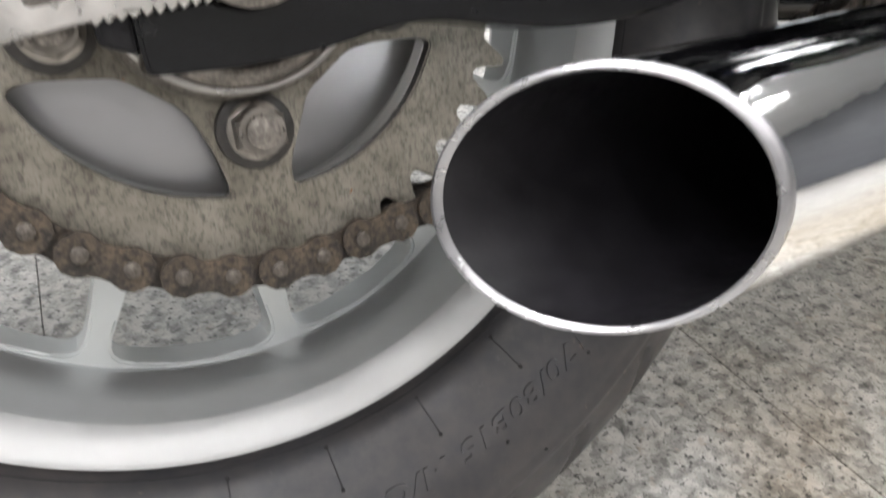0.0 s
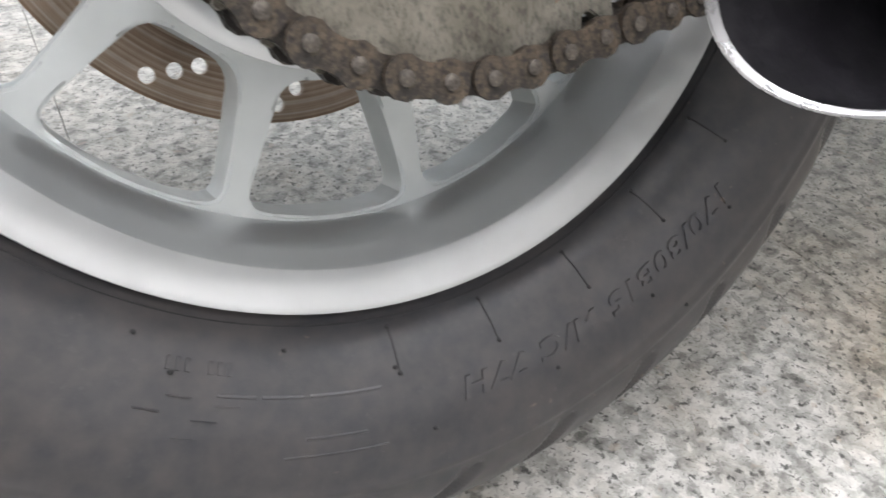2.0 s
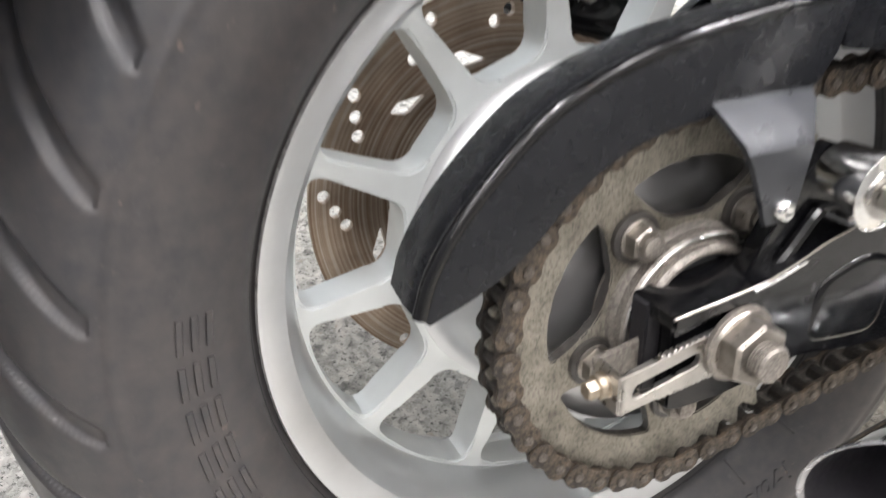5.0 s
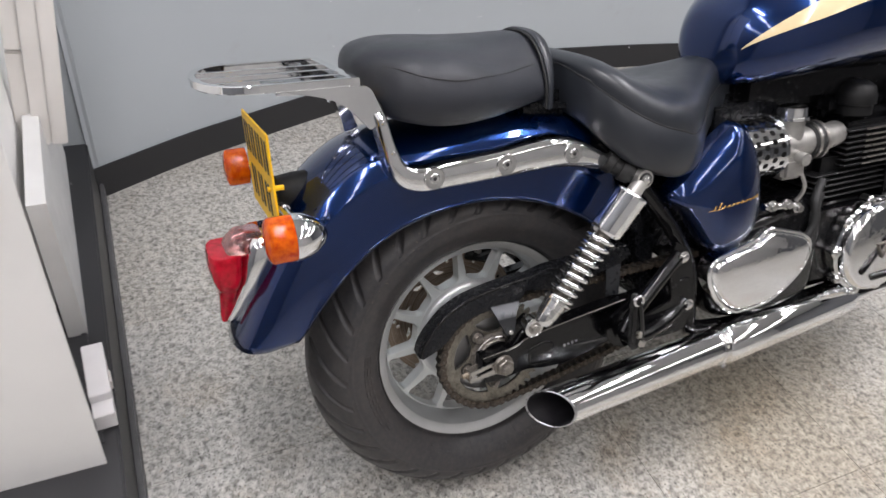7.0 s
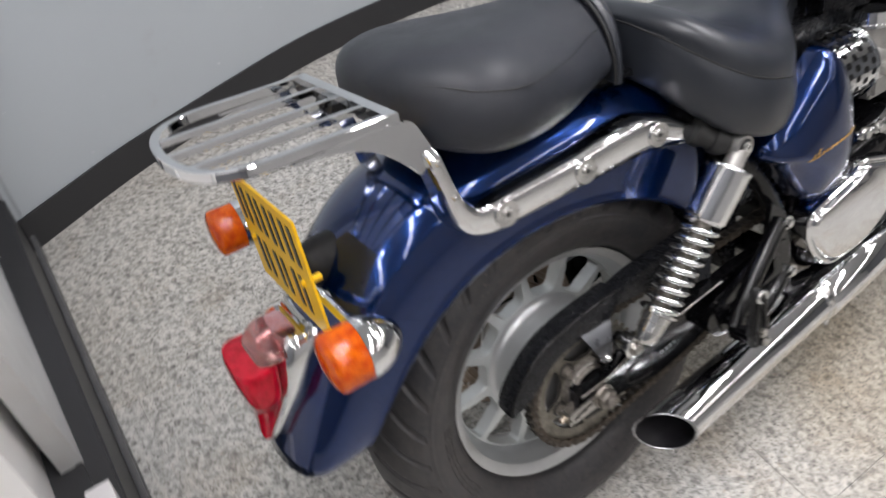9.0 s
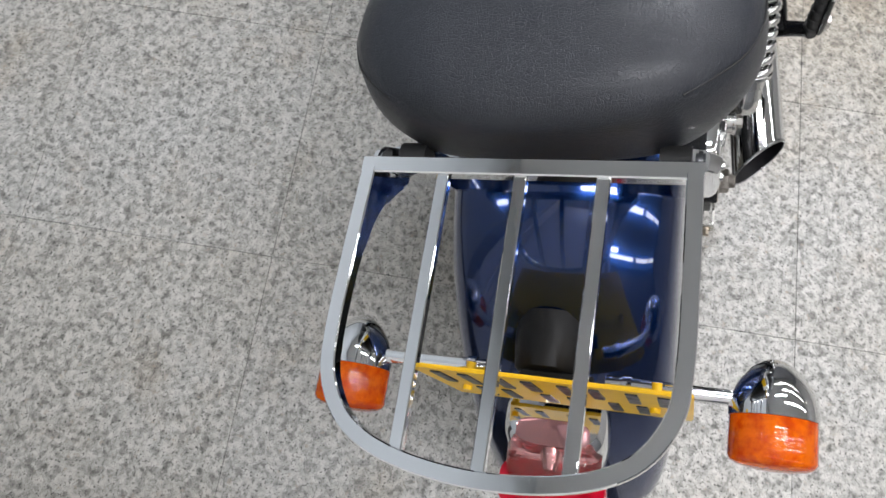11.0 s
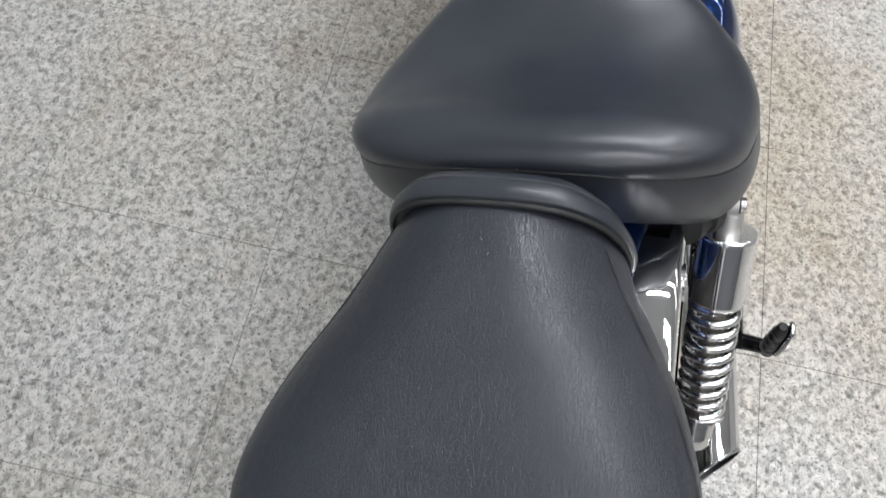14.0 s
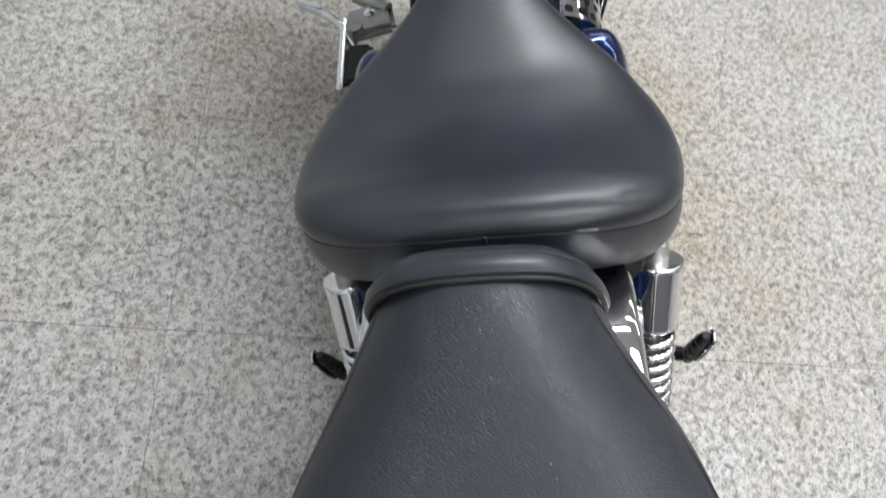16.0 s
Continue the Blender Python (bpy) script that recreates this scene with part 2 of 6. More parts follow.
def clear_plastic():
    n = Net("clear_lens")
    n.set((0.85, 0.42, 0.42), 0.04, 0.0, Transmission_Weight=0.95, IOR=1.42)
    bars = n.add("ShaderNodeTexWave", Scale=110.0)
    n.link(n.co, bars.inputs["Vector"])
    n.bump(bars.outputs["Fac"], 0.2, 0.001)
    return n.m


CLEAR = clear_plastic()


def plate_yellow():
    n = Net("plate_yellow")
    n.set(n.ramp(n.noise(25, 3.0), [(0.3, (0.78, 0.46, 0.006)), (0.7, (0.86, 0.53, 0.010))]), 0.42, 0.0, Coat_Weight=0.12, Specular_IOR_Level=0.3)
    return n.m


PLATE = plate_yellow()


def terrazzo():
    """Speckled stone tile: pale ground, soft grey flecks, small dark chips, a shade of its own for each tile."""
    n = Net("terrazzo")
    geo = n.add("ShaderNodeNewGeometry").outputs["Position"]

    def moved(scale, far, shift):
        """The floor's place, bent a little so that chips get ragged outlines."""
        bend = n.add("ShaderNodeTexNoise", Scale=scale, Detail=2.0)
        n.link(geo, bend.inputs["Vector"])
        way = n.add("ShaderNodeVectorMath")
        way.operation = "MULTIPLY_ADD"
        way.inputs[1].default_value = (far, far, 0.0)
        n.link(bend.outputs["Color"], way.inputs[0])
        off = n.add("ShaderNodeVectorMath")
        off.inputs[1].default_value = shift
        n.link(geo, off.inputs[0])
        n.link(off.outputs[0], way.inputs[2])
        return way.outputs[0]

    ragged = moved(160.0, 0.008, (3.1, 1.7, 0.0))
    fleck = n.noise(74, 5.0, 0.70, ragged)
    c = n.ramp(fleck, [(0.35, (0.155, 0.155, 0.144)), (0.43, (0.285, 0.282, 0.262)), (0.49, (0.44, 0.435, 0.410)), (0.55, (0.555, 0.548, 0.522)), (0.66, (0.64, 0.632, 0.608))])
    grains = n.add("ShaderNodeTexVoronoi", Scale=105.0)
    n.link(moved(190.0, 0.010, (0.0, 0.0, 0.0)), grains.inputs["Vector"])
    part_of = n.add("ShaderNodeSeparateColor")
    n.link(grains.outputs["Color"], part_of.inputs[0])
    chip = n.ramp(part_of.outputs[1], [(0.0, (0.05, 0.05, 0.047)), (0.10, (0.13, 0.128, 0.12)), (0.28, (0.31, 0.306, 0.286)), (0.5, (0.52, 0.513, 0.488)), (1.0, (0.70, 0.69, 0.67))])
    c = n.mix(0.38, c, chip)
    dark = n.ramp(n.noise(190, 3.0, 0.6, moved(300.0, 0.006, (1.9, 7.7, 0.0))), [(0.355, 0.95), (0.425, 0.0)])
    c = n.mix(dark, c, (0.065, 0.065, 0.060))
    small = n.ramp(n.noise(430, 2.0, 0.5, moved(500.0, 0.003, (4.4, 2.2, 0.0))), [(0.32, 0.7), (0.38, 0.0)])
    c = n.mix(small, c, (0.10, 0.098, 0.092))
    warm = n.ramp(n.noise(80, 2.0, 0.5, moved(200.0, 0.006, (6.6, 8.8, 0.0))), [(0.64, 0.0), (0.70, 0.5)])
    c = n.mix(warm, c, (0.42, 0.36, 0.30))
    cloud = n.ramp(n.noise(1.6, 4.0, 0.6, geo), [(0.3, (0.92, 0.89, 0.85)), (0.65, (1.0, 1.0, 1.0))])
    info = n.add("ShaderNodeObjectInfo").outputs["Random"]
    c = n.mix(1.0, n.mix(1.0, c, cloud, "MULTIPLY"), n.ramp(info, [(0.0, (0.95, 0.94, 0.92)), (1.0, (1.0, 1.0, 1.0))]), "MULTIPLY")
    stain = n.ramp(n.noise(4.5, 6.0, 0.65, geo), [(0.54, 0.0), (0.72, 0.5)])
    c = n.mix(stain, c, n.mix(1.0, c, (0.80, 0.68, 0.55), "MULTIPLY"))
    spot = n.add("ShaderNodeVectorMath")
    spot.operation = "DISTANCE"
    spot.inputs[1].default_value = (0.78, -0.16, 0.0)
    n.link(geo, spot.inputs[0])
    edge = n.add("ShaderNodeMath")
    edge.operation = "MULTIPLY_ADD"
    edge.inputs[1].default_value = 0.7
    n.link(n.noise(3.2, 6.0, 0.68, geo), edge.inputs[0])
    n.link(spot.outputs["Value"], edge.inputs[2])
    brown_zone = n.ramp(edge.outputs[0], [(0.50, 1.0), (1.0, 0.0)])           # browner and darker floor round a point under the engine
    c = n.mix(brown_zone, c, n.mix(1.0, c, (0.79, 0.72, 0.62), "MULTIPLY"))
    # brownish dark patch: the shade left of the bike, put into the tile colour
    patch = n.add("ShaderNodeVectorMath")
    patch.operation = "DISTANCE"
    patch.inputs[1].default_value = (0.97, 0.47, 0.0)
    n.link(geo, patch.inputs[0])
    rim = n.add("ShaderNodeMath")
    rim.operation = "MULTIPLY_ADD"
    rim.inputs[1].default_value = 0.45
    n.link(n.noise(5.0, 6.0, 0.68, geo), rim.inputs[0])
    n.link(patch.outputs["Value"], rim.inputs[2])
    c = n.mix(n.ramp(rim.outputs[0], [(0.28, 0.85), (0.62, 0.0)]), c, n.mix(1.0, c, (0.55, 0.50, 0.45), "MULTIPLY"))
    n.set(c, n.ramp(n.noise(9, 4.0, 0.6, geo), [(0.3, 0.30), (0.7, 0.48)]), 0.0)
    n.bump(n.noise(700, 2.0, 0.5, geo), 0.02, 0.0005)
    return n.m


TERRAZZO = terrazzo()
GROUT = plain("grout", (0.48, 0.47, 0.44), 0.8, vary=0.2, scale=20, bump=0.2)


def wall_paint(name, color, dark):
    n = Net(name)
    geo = n.add("ShaderNodeNewGeometry").outputs["Position"]
    scuff = n.ramp(n.noise(6, 6.0, 0.7, geo), [(0.62, 0.0), (0.8, 0.5)])
    c = n.mix(scuff, n.ramp(n.noise(1.2, 4.0, 0.5, geo), [(0.3, tuple(v * 0.95 for v in color)), (0.7, color)]), dark)
    flat = n.add("ShaderNodeMapping", Scale=(1.0, 1.0, 2.6))
    n.link(geo, flat.inputs["Vector"])
    nick = n.ramp(n.noise(22, 3.0, 0.6, flat.outputs["Vector"]), [(0.745, 0.0), (0.752, 1.0)])
    n.set(n.mix(nick, c, (0.75, 0.75, 0.75)), 0.5, 0.0)
    n.bump(n.noise(180, 3.0, 0.5, geo), 0.05)
    return n.m


GREY_WALL = wall_paint("grey_wall_paint", (0.445, 0.480, 0.503), (0.38, 0.36, 0.38))
BLACK_TRIM = wall_paint("black_trim_paint", (0.022, 0.022, 0.024), (0.05, 0.05, 0.05))
CEILING_PAINT = plain("ceiling_paint", (0.54, 0.54, 0.535), 0.8, vary=0.03, scale=3)
PALE_WALL = plain("pale_wall_paint", (0.42, 0.415, 0.405), 0.6, vary=0.06, scale=2)
FAR_WALL = plain("far_wall_paint", (0.15, 0.155, 0.165), 0.6, vary=0.06, scale=2)


def glow(name, color, strength):
    n = Net(name)
    return n.set((0.8, 0.8, 0.8), 0.5, 0.0, Emission_Color=color, Emission_Strength=strength)


DIFFUSER = glow("lamp_diffuser", (1.0, 0.96, 0.91), 6.0)

# ---- building helpers ----
AXLE = Vector((0, 0.012, 0.32))      # wheel centre


def finish(me, angle=38):
    me.validate()
    me.shade_smooth()
    me.set_sharp_from_angle(angle=radians(angle))
    return me


def part(name, bm, material, parent=None, label="", angle=38):
    bmesh.ops.recalc_face_normals(bm, faces=bm.faces)
    me = bpy.data.meshes.new(name)
    bm.to_mesh(me)
    bm.free()
    me.materials.append(material)
    ob = new(name, finish(me, angle))
    ob.parent = parent
    return tagged(ob, label)


def share(name, me, m, parent):
    ob = new(name, me)
    ob.parent = parent
    ob.matrix_basis = m
    return ob


def ring_faces(bm, a, b):
    n = len(a)
    for i in range(n):
        bm.faces.new((a[i], a[(i + 1) % n], b[(i + 1) % n], b[i]))


def loft(rings, caps=True, closed=True, loop=False):
    """Skin over rings of points, each ring with as many points."""
    bm = bmesh.new()
    vs = [[bm.verts.new(p) for p in r] for r in rings]
    pairs = list(zip(vs, vs[1:])) + ([(vs[-1], vs[0])] if loop else [])
    for a, b in pairs:
        if closed:
            ring_faces(bm, a, b)
        else:
            for i in range(len(a) - 1):
                bm.faces.new((a[i], a[i + 1], b[i + 1], b[i]))
    if caps and closed and not loop:
        bm.faces.new(vs[0])
        bm.faces.new(vs[-1])
    return bm


def lathe(profile, segs=96, centre=AXLE, closed=True):
    """Turn a profile of (radius, y) about the wheel's axle."""
    rings = []
    for i in range(segs):
        a = 2 * math.pi * i / segs
        rings.append([centre + Vector((r * math.cos(a), y, r * math.sin(a))) for r, y in profile])
    bm = bmesh.new()
    vs = [[bm.verts.new(p) for p in r] for r in rings]
    n = len(profile)
    for i in range(segs):
        a, b = vs[i], vs[(i + 1) % segs]
        for k in range(n if closed else n - 1):
            bm.faces.new((a[k], a[(k + 1) % n], b[(k + 1) % n], b[k]))
    return bm


def curve_points(pts, steps=6):
    """A smooth line through points (Catmull-Rom)."""
    p = [Vector(q) for q in pts]
    p = [p[0] * 2 - p[1]] + p + [p[-1] * 2 - p[-2]]
    out = []
    for i in range(1, len(p) - 2):
        for k in range(steps):
            t = k / steps
            out.append(0.5 * (2 * p[i] + (p[i + 1] - p[i - 1]) * t + (2 * p[i - 1] - 5 * p[i] + 4 * p[i + 1] - p[i + 2]) * t * t
                              + (3 * p[i] - p[i - 1] - 3 * p[i + 1] + p[i + 2]) * t ** 3))
    return out + [p[-2]]


def section(n, rx, ry=None, power=1.0):
    ry = ry or rx
    out = []
    for i in range(n):
        a = 2 * math.pi * (i + 0.5) / n
        c, s = math.cos(a), math.sin(a)
        out.append((rx * math.copysign(abs(c) ** power, c), ry * math.copysign(abs(s) ** power, s)))
    return out


def tube(pts, r=0.01, n=14, up=(0, 0, 1), shape=None, loop=False):
    """Sweep a round (or given) section along points; r may be a list."""
    p = [Vector(q) for q in pts]
    rings = []
    side = None
    for i, q in enumerate(p):
        a = p[i - 1] if i or loop else p[i]
        b = p[(i + 1) % len(p)] if i < len(p) - 1 or loop else p[i]
        d = (b - a).normalized()
        if side is None:
            u = Vector(up)
            side = d.cross(u if abs(d.dot(u)) < 0.95 else Vector((0, 1, 0)))
        side = (side - d * side.dot(d)).normalized()
        top = side.cross(d)
        k = r[i] if isinstance(r, (list, tuple)) else r
        sec = [(x * k, y * k) for x, y in section(n, 1.0)] if shape is None else shape
        rings.append([q + side * x + top * y for x, y in sec])
    return loft(rings, caps=not loop, loop=loop)


def join(*bms):
    out = bms[0]
    for b in bms[1:]:
        me = bpy.data.meshes.new("piece")
        b.to_mesh(me)
        b.free()
        out.from_mesh(me)
        bpy.data.meshes.remove(me)
    return out


def outline(points, radius, steps=5):
    """A 2D outline with its corners rounded."""
    out = []
    n = len(points)
    for i in range(n):
        a, b, c = (Vector(points[k % n]) for k in (i - 1, i, i + 1))
        r = radius[i] if isinstance(radius, (list, tuple)) else radius
        k = min(r, (a - b).length * 0.48, (c - b).length * 0.48)
        p, q = b + (a - b).normalized() * k, b + (c - b).normalized() * k
        for s in range(steps + 1):
            t = s / steps
            out.append(((1 - t) ** 2 * p + 2 * t * (1 - t) * b + t * t * q))
    return [tuple(v) for v in out]


def plate(loops, y0, y1, bevel=0.0):
    """A flat plate in the xz plane with holes: the first loop is its edge."""
    bm = bmesh.new()
    edges = []
    for lp in loops:
        vs = [bm.verts.new((x, y0, z)) for x, z in lp]
        edges += [bm.edges.new((vs[i], vs[(i + 1) % len(vs)])) for i in range(len(vs))]
    bmesh.ops.triangle_fill(bm, edges=edges, use_beauty=True)
    ext = bmesh.ops.extrude_face_region(bm, geom=list(bm.faces))
    for v in ext["geom"]:
        if isinstance(v, bmesh.types.BMVert):
            v.co.y = y1
    if bevel:
        es = [e for e in bm.edges if len(e.link_faces) == 2 and e.calc_face_angle(0) > 1.0 and abs(e.verts[0].co.y - e.verts[1].co.y) < 1e-6]
        bmesh.ops.bevel(bm, geom=es, offset=bevel, segments=2, affect="EDGES")
    return bm


def block(size, centre=(0, 0, 0), turn=(0, 0, 0), bevel=0.003, segments=2):
    bm = bmesh.new()
    bmesh.ops.create_cube(bm, size=1, matrix=Matrix.Diagonal((*size, 1)))
    if bevel:
        bmesh.ops.bevel(bm, geom=list(bm.edges), offset=bevel, segments=segments, affect="EDGES")
    bm.transform(pose(*centre, *turn))
    return bm


def pillow(loop, y_edge, y_top, levels=6, flat=0.35, centre=None):
    """A cover that swells from its outline: loop in xz, from y_edge to y_top."""
    c = Vector(centre) if centre else sum((Vector(p) for p in loop), Vector((0, 0))) / len(loop)
    rings = [[Vector((x, y_edge + (0.02 if y_edge > y_top else -0.02), z)) for x, z in loop]]
    for k in range(levels + 1):
        a = k / levels * math.pi / 2
        s = flat + (1 - flat) * math.cos(a)
        y = y_edge + (y_top - y_edge) * math.sin(a)
        rings.append([Vector((c.x + (x - c.x) * s, y, c.y + (z - c.y) * s)) for x, z in loop])
    return loft(rings)


def hexagon(p, d, r, h, washer=1.35, stud=0.0):
    """A nut on its washer at p, facing along d, perhaps with a stud end."""
    p, d = Vector(p), Vector(d).normalized()
    bms = [tube([p, p + d * h * 0.25], r * washer, 24)]
    bms.append(tube([p + d * h * 0.25, p + d * h * 0.3, p + d * h * 0.92, p + d * h], [r * 0.95, r, r, r * 0.85], 6))
    if stud:
        bms.append(tube([p + d * h * 0.9, p + d * (h + stud * 0.85), p + d * (h + stud)], [r * 0.55, r * 0.55, r * 0.45], 16))
    return join(*bms)


def text_mesh(words, size):
    cu = bpy.data.curves.new("words", "FONT")
    cu.body, cu.size, cu.extrude, cu.align_x, cu.space_character = words, size, 0.0, "LEFT", 1.12
    cu.resolution_u = 3
    cu.shear = 0.22
    cu.offset = size * 0.022
    ob = bpy.data.objects.new("words", cu)
    scene.collection.objects.link(ob)
    bpy.context.view_layer.update()
    me = bpy.data.meshes.new_from_object(ob.evaluated_get(bpy.context.evaluated_depsgraph_get()))
    bpy.data.objects.remove(ob)
    bm = bmesh.new()
    bm.from_mesh(me)
    return bm


def mirror(bm):
    """The same piece on the bike's other side."""
    for v in bm.verts:
        v.co.y = -v.co.y
    return bm


def smooth_table(table, steps=6):
    rows = []
    pts = [curve_points([(table[i][0], row[k], 0) for i, row in enumerate(table)], steps) for k in range(1, len(table[0]))]
    for i in range(len(pts[0])):
        rows.append((pts[0][i].x, *[p[i].y for p in pts]))
    return rows

# ---- the room ----
def wall(name, points, height, thick, material, base=0.0):
    """An upright wall along points of the plan; its thickness lies to the left of the way."""
    outer = []
    p = [Vector(q) for q in points]
    for i, q in enumerate(p):
        d = (p[min(i + 1, len(p) - 1)] - p[max(i - 1, 0)]).normalized()
        outer.append(q + Vector((-d.y, d.x)) * thick)
    rings = [[(a.x, a.y, base), (a.x, a.y, height), (b.x, b.y, height), (b.x, b.y, base)] for a, b in zip(p, outer)]
    ob = part(name, loft(rings), material)
    return tagged(ob, kind="structure")


BACK = [(-0.66, 1.205), (-0.50, 1.283), (-0.40, 1.330), (-0.30, 1.371), (0.0, 1.480), (0.25, 1.562), (0.50, 1.612), (0.80, 1.648), (1.15, 1.650), (1.75, 1.58), (2.6, 1.42), (5.2, 0.9)]
BACK = [tuple(v) for v in curve_points(BACK, 5)]
floor_slab = tagged(part("floor", block((8.4, 6.6, 0.2), (1.6, -1.5, -0.1031), bevel=0), GROUT), "speckled stone-chip tile floor with thin joints", kind="structure")
wall("wall_back", BACK, CEILING, 0.12, GREY_WALL)
wall("baseboard", [(x + 0.004, y - 0.006) for x, y in BACK], 0.100, 0.0055, BLACK_TRIM)
# unseen walls, added; their pale and dark greys shape what the chrome reflects
wall("wall_side", [(-2.5, 1.2), (-2.5, -4.6)][::-1], CEILING, 0.12, FAR_WALL)
wall("wall_front", [(5.3, -4.6), (-2.5, -4.6)], CEILING, 0.12, PALE_WALL)
wall("wall_end", [(5.3, 1.0), (5.3, -4.6)], CEILING, 0.12, FAR_WALL)
wall("wall_left", [(-2.5, 1.21), (-0.64, 1.21)], CEILING, 0.12, GREY_WALL)
tagged(part("ceiling", block((8.4, 6.9, 0.15), (1.4, -1.5, CEILING + 0.076), bevel=0), CEILING_PAINT), kind="structure")

# the built-in white partition on its black plinth, at the left of the bay
tagged(part("plinth", block((1.4, 1.115, 0.245), (-1.351, 0.5475, 0.1225), bevel=0.004), BLACK_TRIM), "black painted plinth below a white partition", kind="structure")
tagged(part("plinth_skirting", block((0.012, 1.20, 0.06), (-0.6445, 0.59, 0.03), bevel=0.003), plain("skirting_grey", (0.09, 0.09, 0.092), 0.5)), kind="structure")
tagged(part("partition", loft([[(-0.675, 0.068, z), (-0.679, 0.084, z), (-0.738, 0.100, z), (-0.745, 1.06, z), (-2.0, 1.06, z), (-2.0, 0.068, z)] for z in (0.2455, 2.2)]), WHITE_PAINT), "white painted partition block on a black plinth", kind="structure")


tagged(part("side_board", loft([[(-0.687 - 0.004 * k, 0.384, z), (-0.704 - 0.004 * k, 1.055, z), (-0.735, 1.055, z), (-0.722, 0.384, z)] for k, z in ((0, 0.2456), (1, 0.56))]), plain("pale_board", (0.60, 0.60, 0.59), 0.5, vary=0.05, scale=9)), "pale grey board behind the white partition", kind="structure")
tagged(part("board_edge", loft([[(-0.676, 0.110, z), (-0.690, 0.40, z), (-0.700, 0.40, z), (-0.690, 0.110, z)] for z in (0.2456, 0.2500)]), BLACK_TRIM), kind="structure")


def ceiling_lamp(x, y):
    root = new("ceiling_lamp")
    root.matrix_world = pose(x, y, CEILING)
    tagged(root, "long white tube lamp under the ceiling", "lamp", "ceiling tube lamps")
    part("housing", block((0.2, 1.3, 0.05), (0, 0, -0.026), bevel=0.006), WHITE_TRIM, root)
    part("diffuser", block((0.14, 1.2, 0.012), (0, 0, -0.058), bevel=0.004), DIFFUSER, root)
    return root


first = ceiling_lamp(*TUBES[0])
for spot in TUBES[1:]:
    copy_thing(first, pose(*spot, CEILING))


def hung_panels():
    """White vertical panels that hang beside the partition and end above the plinth."""
    root = new("white_shutter")
    tagged(root, "white folded shutter panels hanging beside the partition", "shutter")
    root.matrix_world = pose(-0.69, 0.70, 0.492, 0, 7, 0)
    for x, w, z0, dy in ((-0.046, 0.028, 0.20, 0.004), (-0.046, 0.028, 0.004, 0.010), (-0.0155, 0.030, 0.0, 0.0), (0.0155, 0.030, -0.001, 0.003)):
        h = 0.19 if z0 == 0.004 else 1.5 - z0
        part("panel", block((w, 0.022, h), (x, dy, z0 + h / 2), bevel=0.003), WHITE_TRIM, root)
    return root


hung_panels()


def trunking_box():
    """The low white plastic box that lies on the plinth's ledge."""
    root = new("plastic_box")
    tagged(root, "low white plastic box lying on the black plinth", "box")
    root.matrix_world = pose(-0.672, 0.2165, 0.2502, 0, 0, 3)
    part("box", block((0.034, 0.160, 0.034), (0, 0, 0.0172), bevel=0.0012), BOX_GREY, root)
    part("lid", block((0.036, 0.126, 0.018), (0, 0.016, 0.0434), bevel=0.0012), BOX_GREY, root)
    part("tab", block((0.004, 0.030, 0.020), (0.0192, 0.010, 0.022), bevel=0.001), WHITE_TRIM, root)
    return root


trunking_box()

# ---- the motorcycle ----
bike = new("motorcycle")
bike.matrix_world = LEAN
tagged(bike, "dark blue cruiser motorcycle with chrome parts leaning on its side stand", "motorcycle")


# ---- rear wheel ----
def arc(side):
    """Half of the tyre's outline, from bead to crown: (radius, y)."""
    pts = [(0.1985, 0.0480), (0.2042, 0.0500), (0.2056, 0.0530), (0.2082, 0.0598), (0.2145, 0.0668), (0.224, 0.0733), (0.240, 0.0815), (0.254, 0.0854), (0.2625, 0.0856), (0.2650, 0.0866),
           (0.2680, 0.0850), (0.2735, 0.0840), (0.281, 0.0815), (0.2915, 0.0745), (0.302, 0.0635), (0.3115, 0.0480), (0.3185, 0.0315), (0.3230, 0.0155), (0.3245, 0.0)]
    return [(p.x, side * p.y) for p in curve_points([(r, y, 0) for r, y in pts], 9)]


